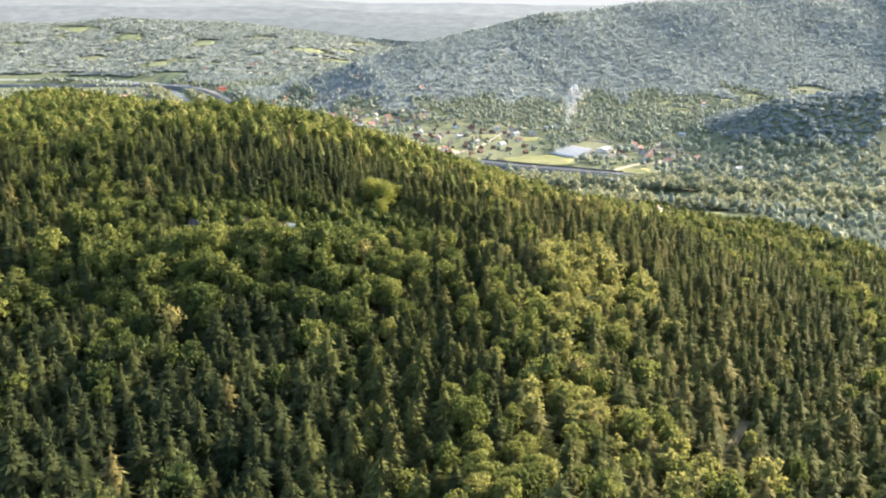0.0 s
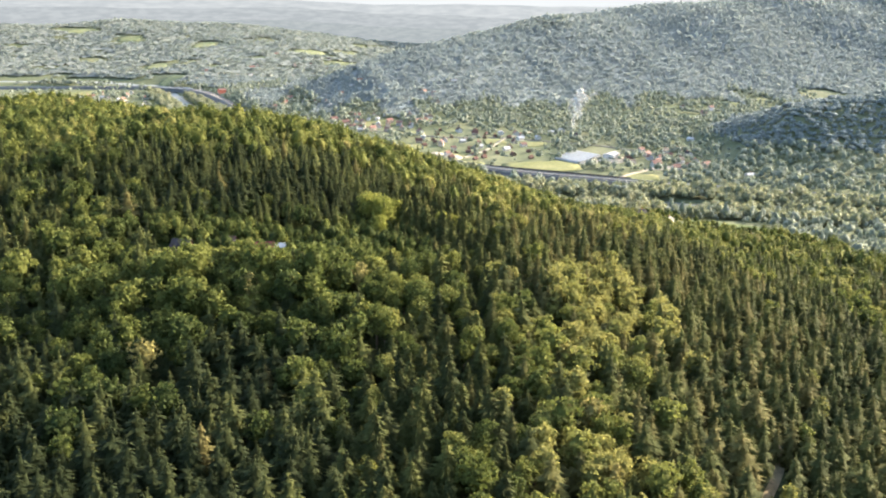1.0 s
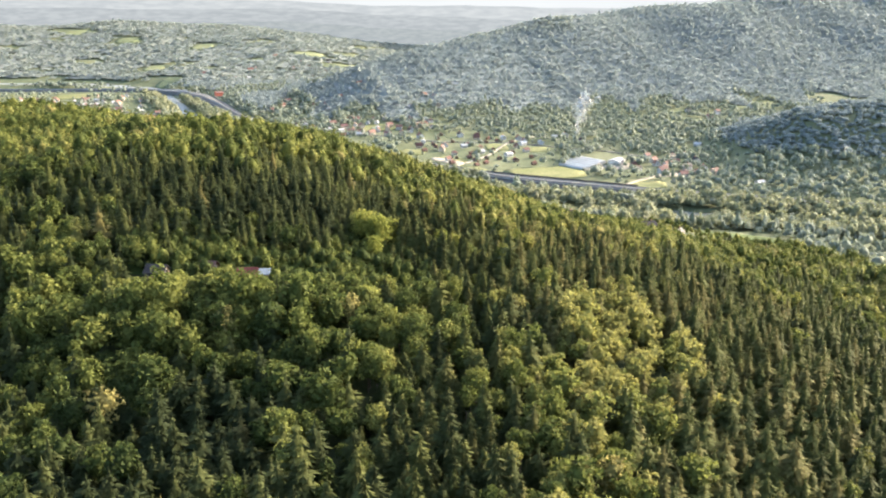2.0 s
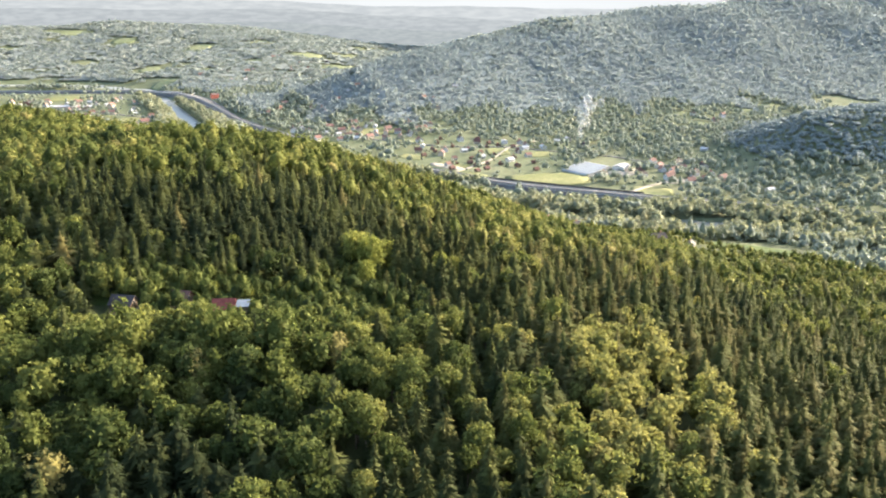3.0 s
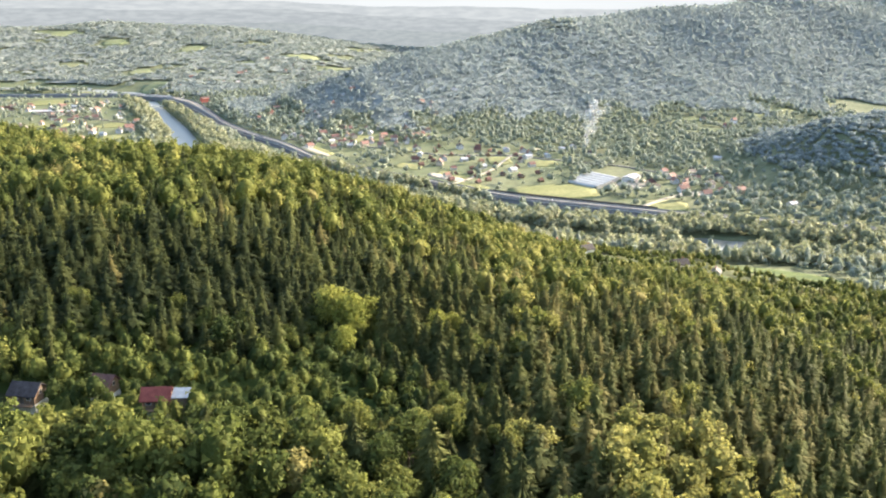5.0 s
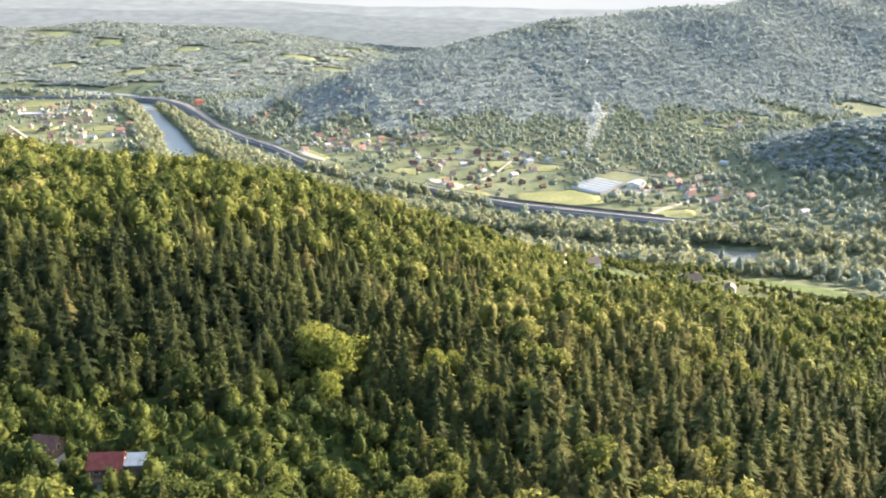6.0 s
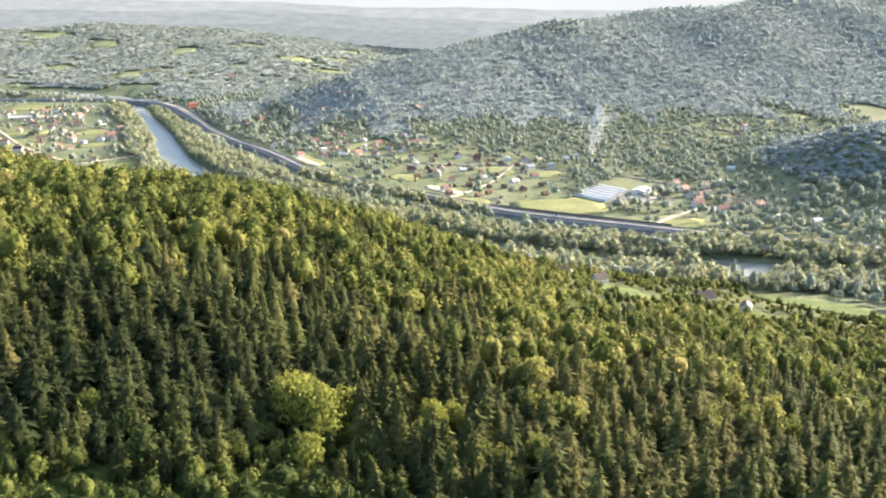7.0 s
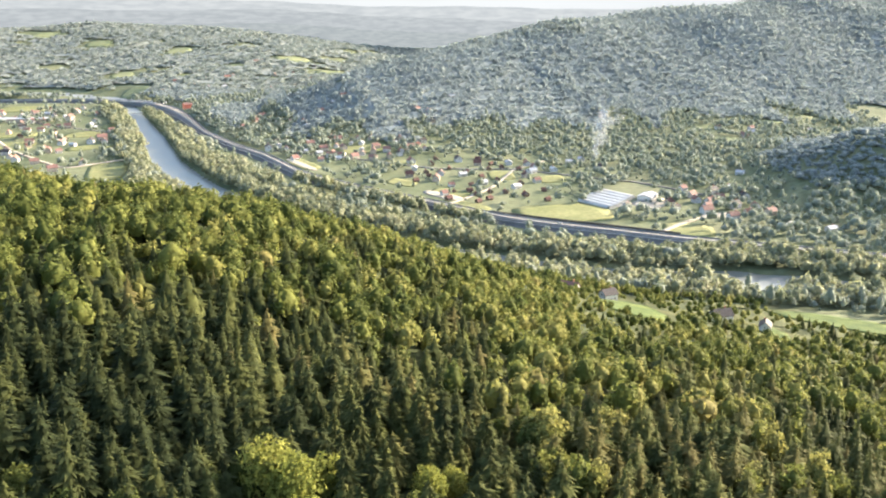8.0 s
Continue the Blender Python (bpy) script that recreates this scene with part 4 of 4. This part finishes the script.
for k in range(1, 6):
    copy_thing(tunnel, at(170 + k * 6.1, 817 + k * 7.2, -41, (1.27, 1.3, 1.1)))


# ---- the cabins in the wood ----
def cabin(name, label, x, y, z, w, d, roof, turn, lean_to=False):
    m = stand(x, y, z, turn)
    ob = house(name, label, w, d, 2.6, 2.3, M_TIMBER, roof, m, "cabins in the wood", chimney=False)
    part("plinth", boxes("plinth", M_CONCRETE, (-w / 2 - 0.1, w / 2 + 0.1, -d / 2 - 0.1, d / 2 + 0.1, -9, -0.2)), ob)
    part("porch", boxes("porch", M_TIMBER, (-w / 2 + 0.2, w / 2 - 0.2, -d / 2 - 1.7, -d / 2 - 0.12, -0.35, -0.15), *[(s * (w / 2 - 0.5) - 0.08, s * (w / 2 - 0.5) + 0.08, -d / 2 - 1.6, -d / 2 - 1.45, -0.15, 2.3) for s in (-1, 1)]), ob, "timber porch with two posts")
    if lean_to:
        bm = bmesh.new()
        ring = ((-2.9, 2.7), (1.4, 4.0), (1.4, 4.2), (-2.9, 2.9))
        v = [[bm.verts.new((e, *p)) for p in ring] for e in (w / 2 + 0.75, w / 2 + 5.6)]
        for i in range(4):
            bm.faces.new((v[0][i], v[0][(i + 1) % 4], v[1][(i + 1) % 4], v[1][i]))
        bm.faces.new(v[0])
        bm.faces.new(v[1][::-1])
        part("lean_to_roof", finish("lean_to_roof", bm, M_BLUEMETAL), ob, "pale blue-grey sheet metal lean-to roof")
        part("lean_to_wall", boxes("lean_to_wall", M_TIMBER, (w / 2 + 0.1, w / 2 + 5.3, -2.4, 1.2, -9, 2.65)), ob)
    return ob


cabin("cabin", "timber cabin with faded red metal roof", -78, 256, 109.0, 7.0, 5.8, M_REDMETAL, 3, True)
cabin("cabin", "timber cabin with brown-red roof", -95, 261, 109.6, 5.6, 6.0, M_BROWNROOF, -8)
cabin("cabin", "timber cabin with dark grey roof", -114, 257, 109.8, 7.4, 6.2, M_DARKROOF, -6)

# single trees round the meadow
SOLO = [broadleaf_shape(r2, 30, 60, 16, 4.4, 0.36, 0.1) for _ in range(3)]
solo = []
for x, y, s, mat, label in ((-38, 299, 1.3, M_YELLOW, "tall yellow-green tree at the meadow edge"), (-31, 295, 1.35, M_YELLOW, "tall yellow-green tree at the meadow edge"), (-25, 300, 1.15, M_YELLOW, "tall yellow-green tree at the meadow edge"), (-32, 285, 0.9, M_YELLOW, "yellow-green tree at the meadow edge"),
                            (-2, 304, 0.95, M_YELLOW, "yellow-green tree beside spruces"), (4, 308, 0.8, M_YELLOW, "yellow-green tree beside spruces"),
                            (-116, 287, 0.95, M_LEAF, "round broadleaf tree before dark spruces"), (-86, 291, 0.85, M_LEAF, "round broadleaf tree before dark spruces"), (-64, 288, 0.8, M_LEAF, "round broadleaf tree before dark spruces"), (-50, 286, 0.7, M_LEAF, "small round tree in the meadow"),
                            (-108, 267, 0.6, M_LEAF, "small round garden tree by a cabin"), (-96, 270, 0.6, M_LEAF, "small round garden tree by a cabin"), (-85, 264, 0.62, M_YELLOW, "small light green garden tree by a cabin"), (-73, 266, 0.62, M_YELLOW, "small light green garden tree by a cabin")):
    base = stand(x, y, float(land(x, y)) - 0.3, x * 97.0, s)
    solo.append(tree("meadow_tree", SOLO[len(solo) % 3], stems(14, 0.3, 5, rng), mat, label, base))
    solo[-1]["group"] = "trees round the meadow"

# bushes over the rough meadow
x, y = jittered(-150, 22, 226, 302, 3.3, rng)
k = (blob(x, y, -62, 266, 78, 24, -6) + blob(x, y, -33, 291, 18, 15) + blob(x, y, 0, 304, 14, 12) > 0.42) & (blob(x, y, -74, 281, 17, 4.5, -4) < 0.42) & (rng.uniform(size=x.shape) < 0.93)
for cx, cy in ((-78, 256), (-71, 256), (-95, 261), (-114, 257)):
    k &= np.hypot((x - cx) / 5.0, (y - cy + 1.2) / 4.0) > 1
wood("meadow_bushes", x[k], y[k], LEAF_LOW, M_LEAF, "light green bushes and saplings round the meadow", 0.5, 0.4, 0.4, 0.22)

# ---- trees and gardens of the valley ----
x, y = jittered(-1000, 760, 330, 1560, 8.9, rng)
h = land(x, y)
ok = (h > -0.5) & (h < np.where(x < -330, 8, 16 + 9 * wander(x, y, 170, 81)).clip(5, 31)) & (near_hill(x, y) < 10.5) & (blob(x, y, 268, 542, 58, 25, -12) < 0.45) & (along(x, y, ROAD)[0] > 15) & (along(x, y, RIVER)[0] > 26) & (np.abs(x) < 0.88 * y)
for fx, fy, frx, fry, ft in FIELDS:
    c, s = math.cos(radians(ft)), math.sin(radians(ft))
    u, w = ((x - fx) * c + (y - fy) * s) / (frx + 4), (-(x - fx) * s + (y - fy) * c) / (fry + 4)
    ok &= u ** 4 + w ** 4 > 1
ok &= (blob(x, y, 206, 832, 52, 34, 45) < 0.4) & (blob(x, y, 285, 780, 34, 14, 15) < 0.4)
near_house = np.min([np.hypot(x - o[0], y - o[1]) for o in HOUSES], axis=0)
road_y = np.interp(x, (-941, -825, -701, -616, -541, -468, -396, -323), (1478, 1483, 1476, 1448, 1382, 1284, 1173, 1088))
ok &= sum(blob(x, y + 10, cx, cy, rx * 1.1, ry + 10) for cx, cy, rx, ry in OPEN_PATCHES) < 0.5
ok &= (near_house > 6.5) & ~((x < -430) & (road_y - y > -14) & (road_y - y < 52))
dense = (0.27 + 0.4 * wander(x, y, 110, 61) + 0.25 * wander(x, y, 40, 62) + 0.9 * blob(x, y, 90, 1140, 190, 40, -35) + 0.9 * blob(x, y, 420, 760, 170, 90) + 0.8 * smooth(640, 580, y) + 0.45 * smooth(980, 1090, y) * smooth(-330, -250, x) + 0.8 * blob(x, y, 330, 1000, 150, 90) + 0.7 * blob(x, y, -260, 1180, 130, 70)
         + 0.6 * blob(x, y, -60, 950, 70, 26, -20) - 0.4 * blob(x, y, 25, 900, 110, 90) - 0.3 * blob(x, y, -150, 1050, 90, 50) - 0.15 * blob(x, y, -620, 1130, 160, 190) + 0.5 * blob(x, y, 190, 905, 70, 25) + 0.6 * blob(x, y, -540, 1500, 250, 40) + 1.2 * blob(x, y, -320, 1280, 170, 170))
k = ok & (rng.uniform(size=x.shape) < (1.7 * dense - 0.28).clip(0.06, 0.97))
wood("valley_trees", x[k], y[k], VALLEY_LEAF, M_HAZED_VALLEY, "garden trees and copses across the valley", 0.95, 0.42)
# hedges between plots
x, y = jittered(-900, 400, 760, 1400, 5.0, rng)
k = (np.abs(np.sin((x + 0.6 * y) / 21)) < 0.10) & (land(x, y) < 2) & (land(x, y) > -0.5) & (along(x, y, ROAD)[0] > 15) & (along(x, y, RIVER)[0] > 26) & (wander(x, y, 150, 71) > -0.1) & (near_hill(x, y) < 3)
for fx, fy, frx, fry, ft in FIELDS:
    k &= blob(x, y, fx, fy, frx, fry, ft) < 0.4
wood("hedge_bushes", x[k], y[k], VALLEY_LEAF[:3], M_HAZED_VALLEY, "low hedges and bushes between gardens", 0.35, 0.3)


# ---- cars on the road ----
def car(paint, m, label):
    ob = tagged(new("car"), label, "car", "cars on the road")
    ob.matrix_basis = m
    bm = bmesh.new()
    box(bm, -2.2, 2.2, -0.88, 0.88, 0.35, 0.95)
    bmesh.ops.bevel(bm, geom=bm.edges[:], offset=0.12, segments=2, affect="EDGES")
    part("body", finish("body", bm, paint), ob)
    bm = bmesh.new()
    box(bm, -1.3, 1.0, -0.74, 0.74, 0.94, 1.48)
    for v in bm.verts:
        if v.co.z > 1.2:
            v.co.x *= 0.7
    part("cabin", finish("cabin", bm, M_GLASS), ob, "dark glazed cabin")
    for x in (-1.4, 1.4):
        for y in (-0.85, 0.85):
            bm = bmesh.new()
            bmesh.ops.create_cone(bm, cap_ends=True, segments=12, radius1=0.33, radius2=0.33, depth=0.22, matrix=Matrix.Translation((x, y, 0.33)) @ Matrix.Rotation(math.pi / 2, 4, "X"))
            part("wheel", finish("wheel", bm, M_TYRE), ob)
    return ob


q, side = ribbon(ROAD)
for k, lane_at, paint, label in ((18, 4, M_WHITE, "white car on the grey road"), (150, -4, M_WHITE, "white car on the grey road"), (205, 4, M_DARKROOF, "dark car on the grey road"), (262, -4, M_WHITE, "white car on the grey road"), (300, 4, M_REDMETAL, "red car on the grey road"), (308, -4, M_WHITE, "white car on the grey road")):
    p, o = q[k], side[k]
    car(paint, stand(p[0] + o[0] * lane_at, p[1] + o[1] * lane_at, p[2], math.degrees(math.atan2(o[0], -o[1]))), label)

# ---- smoke from a garden fire ----
V, F, count = [], [], 0
rs = np.random.default_rng(5)
for k in range(46):
    u = k / 45
    c = np.array((205 + 16 * u ** 1.4 + rs.normal() * (1 + 5 * u), 989 + rs.normal() * (1 + 4 * u), 1 + 66 * u + rs.normal() * 1.5))
    V.append(ICO_V * rs.uniform(0.7, 1.3, (12, 1)) * (1.8 + 5.5 * u) + c)
    F.append(ICO_F + count)
    count += 12
tagged(new("smoke", mesh_of("smoke", site(np.concatenate(V)), np.concatenate(F), M_SMOKE, smooth_shade=True)), "thin white smoke drifting up from a fire", "smoke", kind="stuff")

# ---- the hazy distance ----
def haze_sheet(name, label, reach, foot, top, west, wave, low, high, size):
    """A plain far ridge or sky on the horizon; the haze of distance is painted as a glow."""
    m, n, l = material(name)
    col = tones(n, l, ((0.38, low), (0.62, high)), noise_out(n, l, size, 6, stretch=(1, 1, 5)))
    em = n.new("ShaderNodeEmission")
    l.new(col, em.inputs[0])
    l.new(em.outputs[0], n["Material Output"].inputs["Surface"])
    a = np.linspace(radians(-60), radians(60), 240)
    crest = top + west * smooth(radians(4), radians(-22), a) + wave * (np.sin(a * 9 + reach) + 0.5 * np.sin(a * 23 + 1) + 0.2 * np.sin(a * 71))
    v = np.concatenate([np.stack((reach * np.sin(a), reach * np.cos(a), z), 1) for z in (np.full(240, foot), foot + (crest - foot) * 0.5, crest)])
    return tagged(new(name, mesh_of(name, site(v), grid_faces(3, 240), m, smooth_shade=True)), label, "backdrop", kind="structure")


haze_sheet("backdrop_near_ridge", "wooded ridge beyond the valley, haze painted as a glow", 2850, -30.0, 64.0, 38.0, 7.0, (0.078, 0.086, 0.09), (0.094, 0.102, 0.104), 0.03)
haze_sheet("backdrop_ridge", "wooded ridge near the horizon, pale blue-grey from painted haze glow", 3150, -30.0, 97.0, 63.0, 9.0, (0.088, 0.095, 0.1), (0.106, 0.113, 0.117), 0.02)
haze_sheet("backdrop_far_ridge", "ridge on the horizon, very pale from painted haze glow", 3400, -30.0, 147.0, 50.0, 8.0, (0.108, 0.115, 0.12), (0.128, 0.134, 0.137), 0.014)
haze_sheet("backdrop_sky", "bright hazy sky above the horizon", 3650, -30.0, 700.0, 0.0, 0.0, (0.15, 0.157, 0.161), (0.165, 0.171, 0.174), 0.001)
